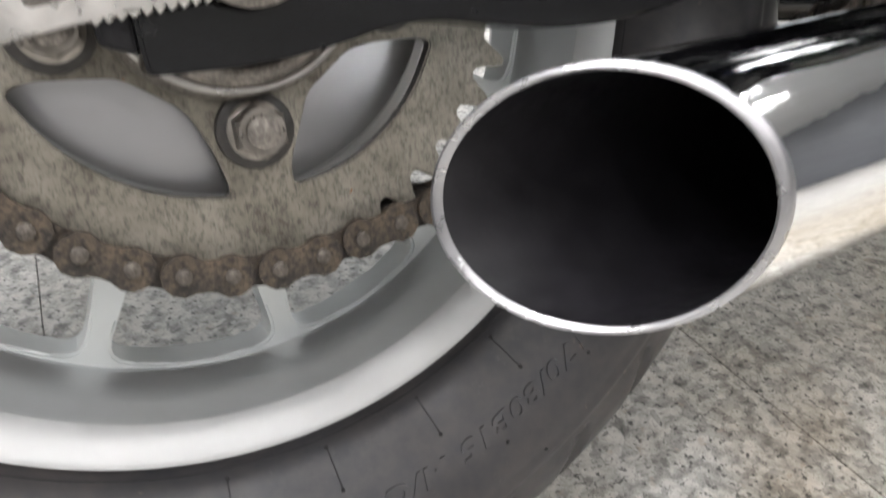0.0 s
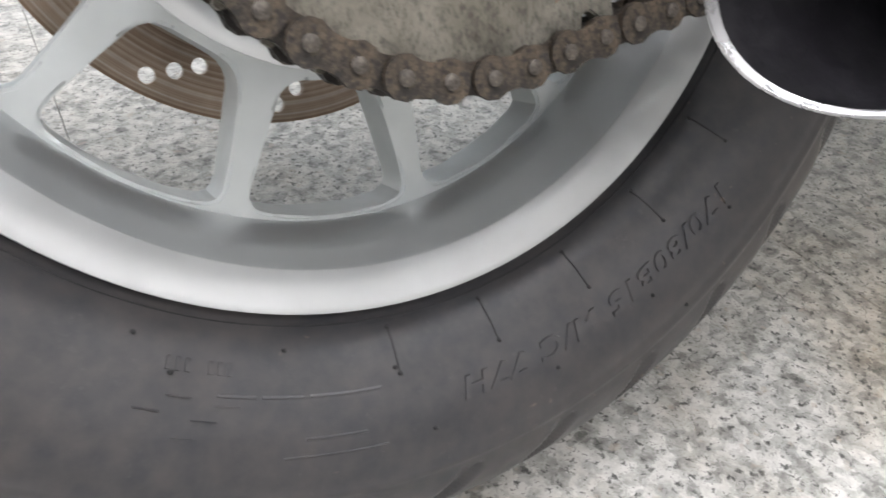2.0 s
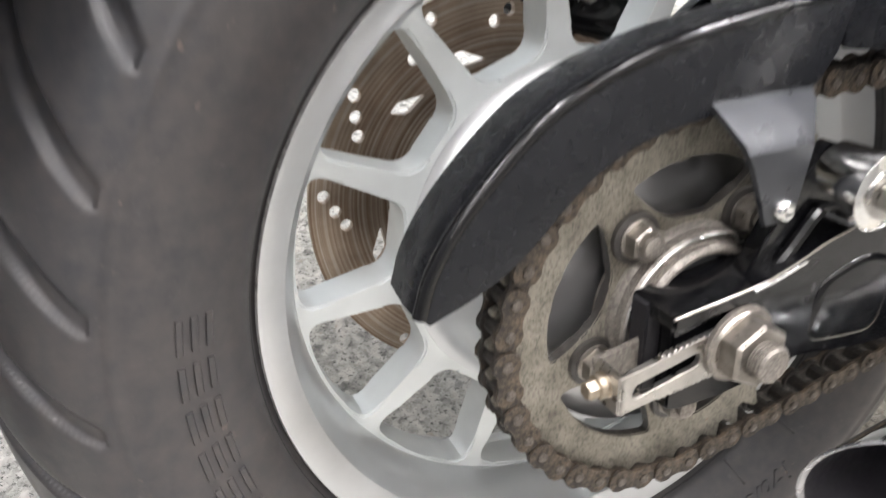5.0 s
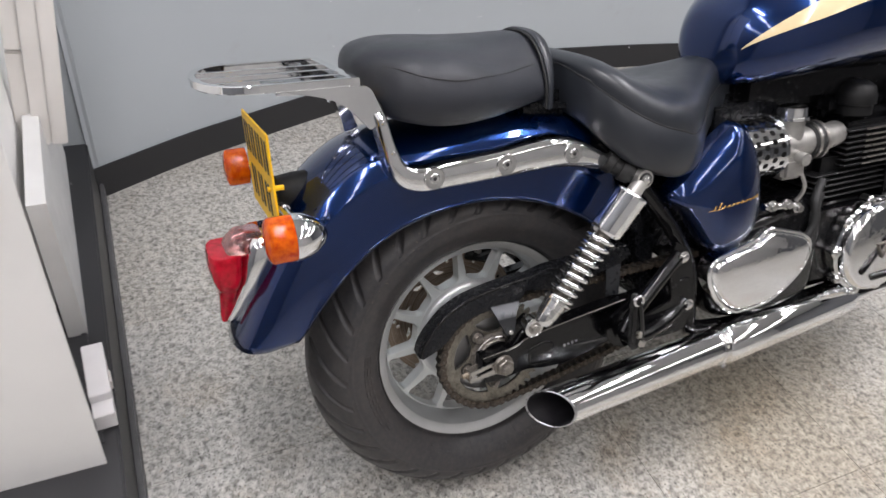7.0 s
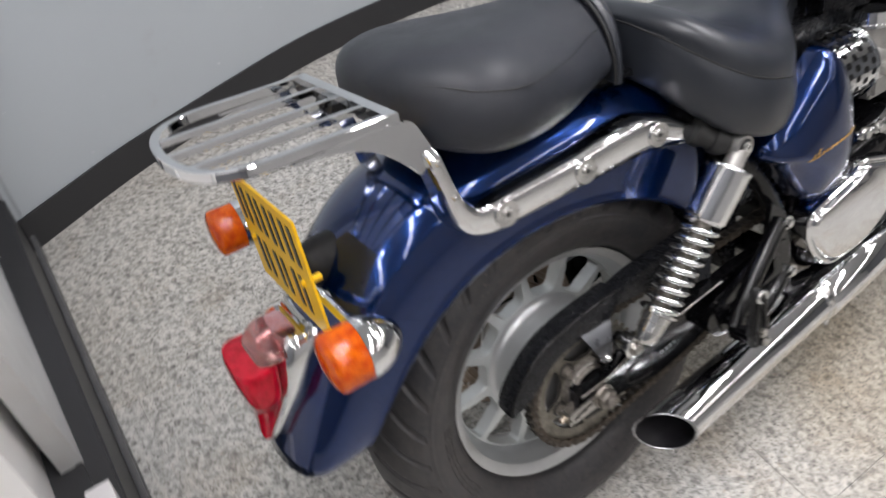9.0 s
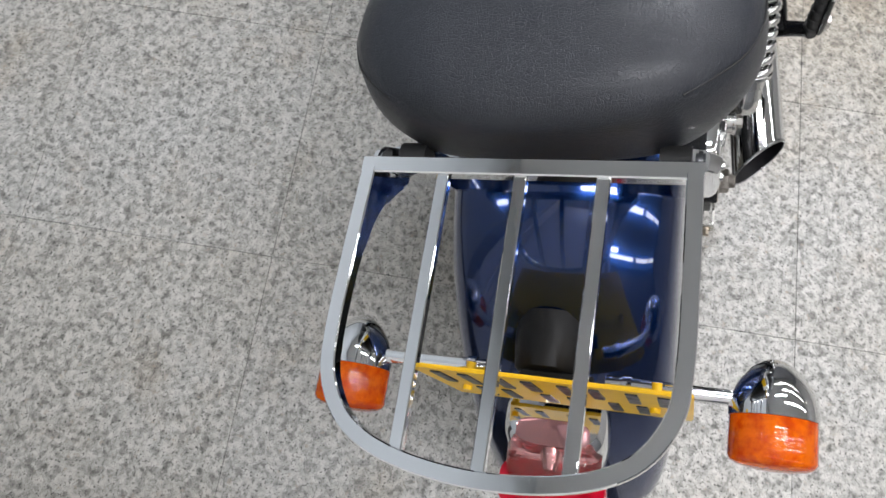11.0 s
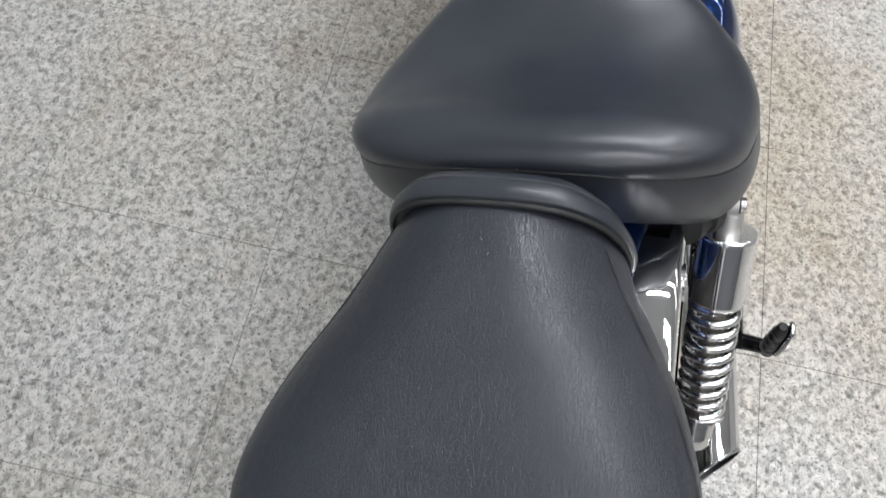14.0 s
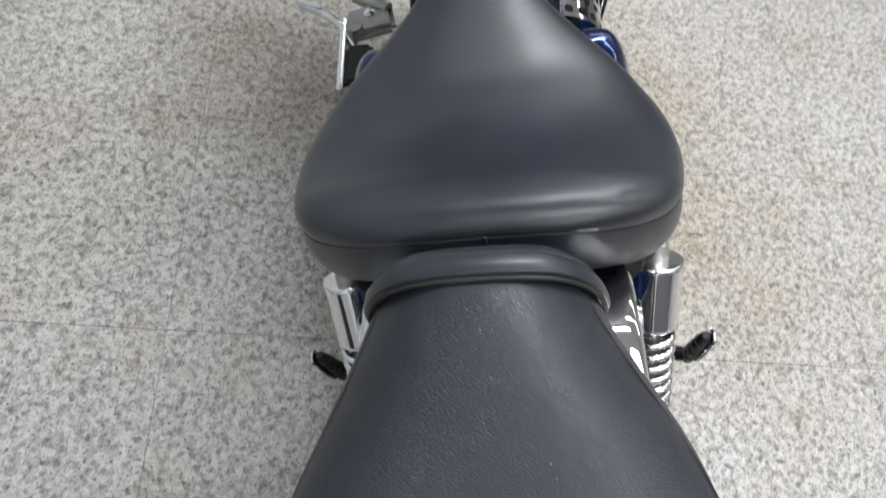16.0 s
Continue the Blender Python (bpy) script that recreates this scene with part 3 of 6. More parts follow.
def tyre_mesh():
    half = [(r, y) for r, y in arc(-1)]
    prof = half + [(r, -y) for r, y in half[-2::-1]]
    prof = np.array(prof)
    step = np.hypot(*np.diff(prof, axis=0).T)
    s = np.concatenate([[0], np.cumsum(step)])
    n = 190
    even = np.linspace(0, s[-1], n)
    pr, py = np.interp(even, s, prof[:, 0]), np.interp(even, s, prof[:, 1])
    u = np.abs(even - s[-1] / 2)                       # way from the crown
    sign = np.where(even < s[-1] / 2, -1.0, 1.0)
    m = 1260
    th = np.arange(m) * 360.0 / m
    pitch = 360.0 / 33
    edge = 0.104
    lean = np.interp(u, [0.0, 0.018, 0.055, 0.08, edge, 0.2], [-7.0, -5.2, 0.0, 3.6, 7.6, 9.0])
    wide = np.interp(u, [0.0, 0.012, 0.022, 0.06, 0.09, edge, edge + 0.002], [0.0, 0.0, 0.0042, 0.0046, 0.0048, 0.0040, 0.0])
    deep = np.interp(u, [0.0, 0.02, 0.075, edge], [0.005, 0.0055, 0.0048, 0.0025])
    start = np.where(sign < 0, 151.0, 151.0 + pitch / 2)
    d = (th[:, None] - (start + lean)[None, :] + pitch / 2) % pitch - pitch / 2
    dist = np.abs(np.radians(d)) * pr[None, :] * 0.8
    cut = np.clip((wide[None, :] + 0.0012 - dist) / 0.0022, 0, 1) * (wide > 0)[None, :] * deep[None, :]
    nr, ny = np.gradient(py), -np.gradient(pr)
    ln = np.hypot(nr, ny)
    nr, ny = nr / ln, ny / ln
    if nr[n // 2] < 0:
        nr, ny = -nr, -ny
    rr = pr[None, :] - cut * nr[None, :]
    yy = py[None, :] - cut * ny[None, :]
    a = np.radians(th)[:, None]
    co = np.stack([rr * np.cos(a), yy + AXLE.y, rr * np.sin(a) + AXLE.z], -1).reshape(-1, 3)
    i, k = np.meshgrid(np.arange(m), np.arange(n - 1), indexing="ij")
    j = (i + 1) % m
    quads = np.stack([i * n + k, i * n + k + 1, j * n + k + 1, j * n + k], -1).reshape(-1, 4)
    me = bpy.data.meshes.new("rear_tyre")
    me.from_pydata(co.tolist(), [], quads.tolist())
    me.materials.append(TYRE)
    return finish(me, 50)


SIDEWALL = sorted(arc(-1))


def on_sidewall(r, deg, proud=0.0):
    """A place on the tyre's right sidewall, or a little off it."""
    near = [p for p in SIDEWALL if p[0] < 0.3]
    y = float(np.interp(r, [p[0] for p in near], [p[1] for p in near]))
    a = radians(deg)
    return AXLE + Vector((r * math.cos(a), y - proud, r * math.sin(a)))


tyre = new("rear_tyre", tyre_mesh())
tyre.parent = bike
tagged(tyre, "dusty black rubber tyre with curved tread grooves")


def curved_words(words, size, r0, deg0, clockwise=True, high=0.0008, wide=1.0):
    """Raised words bent round the sidewall. Clockwise words have their tops outward."""
    flat = text_mesh(words, size)
    bmesh.ops.recalc_face_normals(flat, faces=flat.faces)
    ext = bmesh.ops.extrude_face_region(flat, geom=list(flat.faces))
    top = {v for v in ext["geom"] if isinstance(v, bmesh.types.BMVert)}
    for v in flat.verts:
        x, z = v.co.x * wide, v.co.y
        deg = deg0 - math.degrees(x / r0) if clockwise else deg0 + math.degrees(x / r0)
        v.co = on_sidewall(r0 + z if clockwise else r0 - z, deg, high if v in top else -0.0006)
    return flat


part("size_marking", curved_words("170/80B15 M/C 77H", 0.0116, 0.2318, -51.0, high=0.0010, wide=1.52), TYRE, tyre, "raised size marking moulded into the sidewall")


def raised_bar(r0, r1, deg0, deg1, high=0.0011, steps=5):
    rings = []
    for k in range(steps + 1):
        d = deg0 + (deg1 - deg0) * k / steps
        rings.append([on_sidewall(r0, d, -0.0006), on_sidewall(r0 + 0.0007, d, high), on_sidewall((r0 + r1) / 2, d, high), on_sidewall(r1 - 0.0007, d, high), on_sidewall(r1, d, -0.0006)])
    return loft(rings)


# the maker's mark stands as plain raised bars, the way its letters are spaced
for k in range(8):
    a = 169.6 + k * 5.35
    for r0, r1 in ((0.2246, 0.2284), (0.2310, 0.2348), (0.2374, 0.2412)):
        part("maker_bar", raised_bar(r0, r1, a + 0.3, a + 4.1, 0.0012), TYRE, tyre)
# small print as bars, fine ribs and moulding nibs
for deg0, deg1, r0, r1 in ((-101.0, -108.5, 0.2262, 0.2282), (-109.2, -113.2, 0.2262, 0.2282), (-113.9, -117.5, 0.2262, 0.2282), (-103, -109, 0.2405, 0.2425), (-101, -111, 0.2470, 0.2485)):
    part("small_print_bar", raised_bar(r0, r1, deg1, deg0, 0.0005), TYRE, tyre)
for deg in (-47.0, -60.0, -73.0, -86.2, -98.6):
    part("sidewall_rib", tube([on_sidewall(0.2085 + 0.0155 * k / 4, deg, 0.0001) for k in range(5)], 0.00045, 6), BLACK_RUBBER, tyre)
for deg0, r0, r1 in ((-122.6, 0.2165, 0.2215), (-121.7, 0.2165, 0.2215), (-120.8, 0.2165, 0.2215), (-118.6, 0.2165, 0.2215), (-117.7, 0.2165, 0.2215), (-116.8, 0.2165, 0.2215), (-124.5, 0.2330, 0.2345), (-122.0, 0.2280, 0.2292), (-119.5, 0.2350, 0.2362), (-117.5, 0.2300, 0.2312), (-121.0, 0.2410, 0.2420)):
    part("emblem_bar", raised_bar(r0, r1, deg0, deg0 + (0.45 if r1 - r0 > 0.004 else 2.2), 0.0006, 2), TYRE, tyre)
part("bead_line", lathe([(0.2060, -0.0549), (0.2066, -0.0558), (0.2073, -0.0560), (0.2078, -0.0566), (0.2086, -0.0585), (0.2086, -0.055), (0.2066, -0.050)], 160), BLACK_RUBBER, tyre, "smooth rubber line round the bead")
for deg, r in [(d, q) for d in (-47.0, -60.0, -73.0, -86.2, -98.6) for q in (0.2083, 0.224)] + [(-53, 0.243), (-67, 0.2445), (-81, 0.245), (-99, 0.2215), (-122, 0.222), (-111, 0.2125), (-126, 0.213), (-96, 0.247), (-64, 0.262)]:
    c = on_sidewall(r, deg)
    part("moulding_nib", tube([c, c + Vector((0, -0.0012, 0))], [0.0011, 0.0006], 8), BLACK_RUBBER, tyre)

RIM_OUT = [(0.1965, -0.043), (0.2010, -0.0475), (0.2030, -0.0505), (0.2022, -0.0530), (0.1995, -0.0525), (0.1872, -0.0425), (0.1865, -0.0417), (0.1858, -0.0385),
           (0.1815, -0.0330), (0.1772, -0.0190), (0.1759, -0.0125), (0.1751, -0.0084), (0.1748, -0.0060), (0.1753, -0.0030), (0.1756, 0.0020), (0.1756, 0.020), (0.1762, 0.0255), (0.179, 0.031),
           (0.186, 0.045), (0.199, 0.054), (0.2030, 0.052), (0.196, 0.046), (0.190, 0.020), (0.188, -0.020)]
rim = part("rear_rim", lathe(RIM_OUT, 160), RIM, bike, "cast aluminium rim with polished flange and twelve spokes", angle=30)
rim.data.materials.append(RIM_WELL)
rim.data.materials.append(RIM_LIP)
for f in rim.data.polygons:                             # the lacquered well inside the machined flange
    far = math.hypot(f.center.x, f.center.z - AXLE.z)
    f.material_index = 1 if far < 0.1862 else 2 if far > 0.2012 else 0


def polar(r, deg):
    return (r * math.cos(radians(deg)), AXLE.z + r * math.sin(radians(deg)))


def circle(cx, cz, r, n=14, a0=0.0):
    return [(cx + r * math.cos(a0 + 2 * math.pi * k / n), cz + r * math.sin(a0 + 2 * math.pi * k / n)) for k in range(n)]


web = [circle(0, AXLE.z, 0.1775, 144), circle(0, AXLE.z, 0.1005, 96)]
for k in range(12):
    c = -114.4 + 15 + 30 * k
    web.append(outline([polar(0.1720, c - 13.3), polar(0.1730, c - 6), polar(0.1733, c), polar(0.1730, c + 6), polar(0.1720, c + 13.3), polar(0.140, c + 12.3), polar(0.1140, c + 10.2), polar(0.1115, c), polar(0.1140, c - 10.2), polar(0.140, c - 12.3)],
                       [0.0105, 0.01, 0.01, 0.01, 0.0105, 0.02, 0.0100, 0.01, 0.0100, 0.02], 4))
bm = plate(web, AXLE.y - 0.0050, AXLE.y + 0.0200, 0.0014)
part("spoke_web", bm, ALU_CAST, rim, "twelve cast spokes with rounded openings", angle=30)

HUB = [(0.030, -0.080), (0.080, -0.080), (0.088, -0.077), (0.0915, -0.070), (0.0925, -0.040), (0.0935, -0.026), (0.0955, -0.0165), (0.0990, -0.0100), (0.1035, -0.0066), (0.1075, -0.0055), (0.1085, -0.0040),
       (0.1080, 0.0240), (0.106, 0.0265), (0.085, 0.030), (0.068, 0.042), (0.060, 0.080), (0.030, 0.082)]
part("hub", lathe(HUB, 128), ALU_TURNED, rim, "bowl-shaped cast hub")

# ---- brake disc on the far side ----
holes = [circle(0, AXLE.z, 0.142, 120), circle(0, AXLE.z, 0.062, 48)]
for k in range(12):
    c = -122.8 + 30 * k
    holes += [circle(*polar(r, c + d), 0.0043, 12) for r, d in ((0.1320, -5.1), (0.1241, 0.0), (0.1174, 5.1))]
    holes.append(outline([polar(0.094, c + 9), polar(0.094, c + 20), polar(0.105, c + 24), polar(0.105, c + 19)], 0.003))
disc = part("brake_disc", plate(holes, 0.0955, 0.1005, 0.0004), DISC, bike, "drilled brake disc with brown surface rust")
caliper = part("brake_caliper", pillow(outline([(0.02, 0.43), (0.11, 0.40), (0.13, 0.45), (0.04, 0.49)], 0.015), 0.12, 0.085, 4), SATIN_BLACK, bike, "black brake caliper behind the wheel")
part("caliper_bolt", hexagon((0.06, 0.088, 0.45), (0, -1, 0), 0.006, 0.008), STEEL, caliper)

# ---- sprocket ----
TEETH, PITCH, YS = 41, 0.015875, -0.0925
RP = PITCH / 2 / math.sin(math.pi / TEETH)
FIRST = -91.1
edge = []
for k in range(TEETH):
    a = FIRST + 360 / TEETH * (k + 0.5)
    for r, d in ((RP - 0.0051, -4.39), (RP - 0.0044, -3.3), (RP - 0.0015, -2.45), (RP + 0.0035, -1.35), (RP + 0.0060, -0.55), (RP + 0.0060, 0.55), (RP + 0.0035, 1.35), (RP - 0.0015, 2.45), (RP - 0.0044, 3.3)):
        edge.append(polar(r, a + d))
loops = [edge, circle(0, AXLE.z, 0.036, 48)]
for k in range(5):
    c = -90.4 + 36 + 72 * k
    loops.append(outline([polar(0.0780, c - 28.2), polar(0.0795, c - 14), polar(0.0798, c), polar(0.0795, c + 14), polar(0.0780, c + 28.0), polar(0.0700, c + 26.0), polar(0.0580, c + 20), polar(0.0508, c + 12), polar(0.0495, c), polar(0.0508, c - 12), polar(0.0600, c - 21), polar(0.0700, c - 27.0)], [0.0055, 0.01, 0.01, 0.01, 0.0055, 0.008, 0.008, 0.004, 0.01, 0.004, 0.008, 0.008], 4))
sprocket = part("sprocket", plate(loops, YS - 0.0029, YS + 0.0029, 0.0007), SPROCKET, bike, "worn steel chain sprocket with oily dirt")
sprocket.data.materials.append(GREASE)
for f in sprocket.data.polygons:                        # black grease on the cut-outs' walls
    if abs(f.normal.y) < 0.3 and 0.046 < math.hypot(f.center.x, f.center.z - AXLE.z) < 0.0835:
        f.material_index = 1
for k in range(5):
    a = radians(-90.0 + 72 * k)
    c = Vector((0.0560 * math.cos(a), YS - 0.003, AXLE.z + 0.0560 * math.sin(a)))
    part("boss", tube([c + Vector((0, 0.001, 0)), c - Vector((0, 0.0012, 0)), c - Vector((0, 0.0016, 0))], [0.0125, 0.0125, 0.0118], 28), SPROCKET, sprocket)
    part("grease", tube([c + Vector((0, 0.001, 0)), c - Vector((0, 0.0022, 0)), c - Vector((0, 0.0026, 0))], [0.0134, 0.0130, 0.0122], 26), GREASE, sprocket, "black grease round the nut")
    up = lambda d: c - Vector((0, d, 0))
    nut = part("nut", join(tube([up(0.0014), up(0.0034), up(0.0040)], [0.0101, 0.0099, 0.0090], 28), tube([up(0.0036), up(0.0044), up(0.0108), up(0.0120)], [0.0088, 0.0092, 0.0092, 0.0080], 6), tube([up(0.0112), up(0.0124), up(0.0128), up(0.0118)], [0.0078, 0.0076, 0.0066, 0.0056], 28)), NUT_STEEL, sprocket, "collared steel nut")
    part("stud", join(tube([up(0.0110), up(0.0150), up(0.0156)], [0.0052, 0.0052, 0.0042], 20), *[tube([up(0.0132 + 0.0012 * q), up(0.0137 + 0.0012 * q)], 0.0055, 20) for q in range(2)]), STEEL_DULL, nut)
part("carrier", lathe([(0.034, -0.122), (0.0355, -0.1235), (0.0385, -0.1235), (0.0395, -0.122), (0.0395, -0.119), (0.0415, -0.1185), (0.0435, -0.1185), (0.0445, -0.117), (0.0445, -0.112), (0.0455, -0.110), (0.0465, -0.107), (0.0465, -0.0965), (0.034, -0.0965)], 72), STEEL_DULL, sprocket, "stepped bearing carrier", angle=22)
part("carrier_ring", lathe([(0.0352, -0.1237), (0.0362, -0.1246), (0.0378, -0.1246), (0.0388, -0.1237)], 72), STEEL_DULL, sprocket)
part("carrier_ring", lathe([(0.0412, -0.1187), (0.0420, -0.1196), (0.0432, -0.1196), (0.0440, -0.1187)], 72), STEEL, sprocket)
part("drum_cover", lathe([(0.030, -0.0935), (0.060, -0.0925), (0.0790, -0.0905), (0.0805, -0.088), (0.0805, -0.0805), (0.030, -0.0805)], 72), DARK_CAST, sprocket, "dark cast drum behind the sprocket")
part("bearing_seal", lathe([(0.012, -0.1195), (0.0338, -0.1195), (0.0338, -0.098), (0.012, -0.098)], 48), BLACK_RUBBER, sprocket)

# ---- chain ----
FRONT = Vector((0.575, 0, 0.392))
RF = 0.0432


def chain_line():
    """Places and headings of the chain's pins: along the lower run, round the sprocket, back along the upper run."""
    c0, c1 = Vector((0, AXLE.z)), Vector((FRONT.x, FRONT.z))
    d = c1 - c0
    base = math.atan2(d.y, d.x)
    off = math.acos((RP - RF) / d.length)
    lower, upper = math.degrees(base - off), math.degrees(base + off)
    stepdeg = 360 / TEETH
    first_k = math.floor((lower - FIRST) / stepdeg)
    pins = []
    a = FIRST + stepdeg * first_k
    on = []
    while a > upper - 360:
        on.append(a)
        a -= stepdeg
    lo = [Vector(polar(RP, on[0])), Vector((c1.x + RF * math.cos(radians(lower)), c1.y + RF * math.sin(radians(lower))))]
    hi = [Vector(polar(RP, on[-1])), Vector((c1.x + RF * math.cos(radians(upper)), c1.y + RF * math.sin(radians(upper))))]
    for way in (lo,):
        dd = (way[1] - way[0]).normalized()
        count = int((way[1] - way[0]).length / PITCH)
        for k in range(count, 0, -1):
            sag = 0.012 * math.sin(math.pi * k / count)
            q = way[0] + dd * PITCH * k
            pins.append(Vector((q.x, q.y - sag)))
    pins += [Vector(polar(RP, a)) for a in on]
    dd = (hi[1] - hi[0]).normalized()
    pins += [hi[0] + dd * PITCH * k for k in range(1, int((hi[1] - hi[0]).length / PITCH) + 1)]
    return pins


def link_plate(y0, y1, r):
    pts = []
    for k in range(9):
        a = radians(50 + 260 * k / 8)
        pts.append((r * math.cos(a), r * math.sin(a)))
    waist = [(PITCH * 0.5, -r * 0.72)]
    pts2 = [(PITCH - x, -z) for x, z in pts]
    return plate([pts + waist + pts2 + [(PITCH * 0.5, r * 0.72)]], y0, y1, 0.0)


def link_mesh(name, pieces):
    me = bpy.data.meshes.new(name)
    bm = bmesh.new()
    mats = []
    for piece, material in pieces:
        if material not in mats:
            mats.append(material)
        start = len(bm.faces)
        bmesh.ops.recalc_face_normals(piece, faces=piece.faces)
        join(bm, piece)
        bm.faces.ensure_lookup_table()
        for f in bm.faces[start:]:
            f.material_index = mats.index(material)
    bm.to_mesh(me)
    bm.free()
    for m in mats:
        me.materials.append(m)
    return finish(me, 35)


def rod(x, y0, y1, r, n=10):
    return tube([(x, y0, 0), (x, y1, 0)], r, n)


def pin_end(x, s):
    return tube([(x, s * 0.008, 0), (x, s * 0.0107, 0), (x, s * 0.0112, 0)], [0.0027, 0.0027, 0.0018], 10)


OUTER = link_mesh("outer_link", [(link_plate(-0.0096, -0.0078, 0.0074), RUST), (link_plate(0.0078, 0.0096, 0.0074), RUST), *[(pin_end(x, s), PIN) for x in (0, PITCH) for s in (-1, 1)]])
INNER = link_mesh("inner_link", [(link_plate(-0.0074, -0.0056, 0.0072), CHAIN_GRIME), (link_plate(0.0056, 0.0074, 0.0072), CHAIN_OIL), (rod(0, -0.006, 0.006, 0.0051), CHAIN_OIL), (rod(PITCH, -0.006, 0.006, 0.0051), CHAIN_OIL)])
pins = chain_line()
chain = None
for k, (a, b) in enumerate(zip(pins, pins[1:])):
    d = b - a
    m = Matrix.Translation((a.x, YS, a.y)) @ pose(0, 0, 0, 0, -math.degrees(math.atan2(d.y, d.x)))
    if chain is None:
        chain = share("chain", OUTER, m, bike)
        tagged(chain, "rusty drive chain on the rear sprocket")
        home = m.inverted()
        continue
    share("outer_link" if k % 2 == 0 else "inner_link", OUTER if k % 2 == 0 else INNER, home @ m, chain)

# ---- chain guard ----
RIDGE = curve_points([(-0.1475, 0.361), (-0.141, 0.380), (-0.1255, 0.402), (-0.0965, 0.4295), (-0.070, 0.444), (-0.036, 0.4545), (0.01, 0.4625), (0.045, 0.4665), (0.062, 0.4685)], 5)
LOWER = curve_points([(-0.1455, 0.3585), (-0.124, 0.3665), (-0.104, 0.378), (-0.074, 0.405), (-0.052, 0.4165), (-0.030, 0.422), (0.012, 0.427), (0.042, 0.4285), (0.056, 0.4440)], 5)
rings = []
for r, l in zip(RIDGE, LOWER):
    out = Vector((r.x - AXLE.x, r.y - AXLE.z)).normalized()
    mid = r * 0.86 + l * 0.14
    rings.append([(r.x + out.x * 0.001, -0.078, r.y + out.y * 0.001), (r.x + out.x * 0.0035, -0.098, r.y + out.y * 0.0035), (r.x + out.x * 0.0035, -0.1075, r.y + out.y * 0.0035), (r.x + out.x * 0.0015, -0.1125, r.y + out.y * 0.0015),
                  (mid.x, -0.1142, mid.y), (l.x, -0.1142, l.y), (l.x, -0.1120, l.y), (mid.x, -0.1118, mid.y), (r.x - out.x * 0.001, -0.1085, r.y - out.y * 0.001), (r.x - out.x * 0.001, -0.078, r.y - out.y * 0.001)])
guard = part("chain_guard", loft(rings), BLACK_PLASTIC, bike, "black plastic chain guard with a rounded ridge", angle=45)
part("ridge_bead", tube([(r.x + 0.0012 * (r.x - AXLE.x) / (r - Vector((AXLE.x, AXLE.z))).length, -0.1115, r.y + 0.0012 * (r.y - AXLE.z) / (r - Vector((AXLE.x, AXLE.z))).length) for r in RIDGE], 0.0034, 10), SATIN_BLACK, guard)
BRACKET = [(-0.0150, 0.0450, -0.1120, 0.4345), (-0.0135, 0.0435, -0.1150, 0.4290), (-0.0128, 0.0420, -0.1190, 0.4262), (-0.0095, 0.0285, -0.1325, 0.4150), (-0.0090, 0.0270, -0.1345, 0.4115), (-0.0060, 0.0262, -0.1346, 0.4060), (0.0050, 0.0256, -0.1325, 0.3850), (0.0075, 0.0252, -0.1318, 0.3790), (0.0105, 0.0225, -0.1314, 0.3755)]
bracket = part("guard_bracket", loft([[(x0, y, z), (x1, y, z), (x1, y + 0.0025, z - 0.0015), (x0, y + 0.0025, z - 0.0015)] for x0, x1, y, z in BRACKET]), BRACKET_GREY, guard, "grey folded metal bracket", angle=25)
strip = plate([outline([(0.056, 0.4665), (0.10, 0.4775), (0.18, 0.4835), (0.272, 0.4914), (0.286, 0.474), (0.262, 0.4577), (0.183, 0.441), (0.105, 0.439), (0.060, 0.4445)], [0.002, 0.06, 0.1, 0.006, 0.008, 0.02, 0.1, 0.06, 0.003], 4)], -0.1136, -0.1110, 0.0008)
lid = loft([[(x, -0.1134, z + 0.0004), (x, -0.1125, z + 0.0022), (x, -0.086, z + 0.0016), (x, -0.086, z - 0.0010), (x, -0.1115, z - 0.0008)] for x, z in ((0.058, 0.4668), (0.10, 0.4772), (0.18, 0.4834), (0.272, 0.4910))])
part("guard_front", join(strip, lid), BLACK_PLASTIC, guard, "long front arm of the chain guard")
part("front_tab", plate([outline([(0.227, 0.452), (0.2605, 0.459), (0.2590, 0.3930), (0.2300, 0.3990)], 0.003)], -0.1160, -0.1138, 0.0006), BRACKET_GREY, guard)
part("bracket_bolt", tube([(0.0165, -0.1315, 0.3825), (0.0165, -0.1345, 0.3825), (0.0165, -0.1365, 0.3825), (0.0165, -0.1370, 0.3825), (0.0165, -0.1355, 0.3825)], [0.0055, 0.0055, 0.0040, 0.0024, 0.0018], 18), CHROME_WORN, guard)

# ---- swingarm ----
arm_loop = outline([(-0.0335, 0.3395), (0.012, 0.347), (0.06, 0.362), (0.14, 0.374), (0.26, 0.390), (0.40, 0.402), (0.42, 0.36), (0.39, 0.335), (0.27, 0.318), (0.16, 0.286), (0.11, 0.282), (0.05, 0.2930), (0.020, 0.2875), (0.0, 0.2852), (-0.020, 0.2856), (-0.0322, 0.2860)], [0.003, 0.05, 0.06, 0.08, 0.08, 0.012, 0.012, 0.06, 0.05, 0.04, 0.03, 0.03, 0.06, 0.05, 0.05, 0.003])
swingarm = part("swingarm", plate([arm_loop], -0.1280, -0.108, 0.0012), SATIN_BLACK, bike, "black painted steel swingarm")
part("arm_flange", plate([outline([(-0.0405, 0.3365), (0.012, 0.3425), (0.06, 0.358), (0.14, 0.370), (0.26, 0.386), (0.26, 0.393), (0.14, 0.378), (0.06, 0.366), (0.010, 0.3505), (-0.0405, 0.3440)], 0.002)], -0.1362, -0.106, 0.0015), SATIN_BLACK, swingarm)
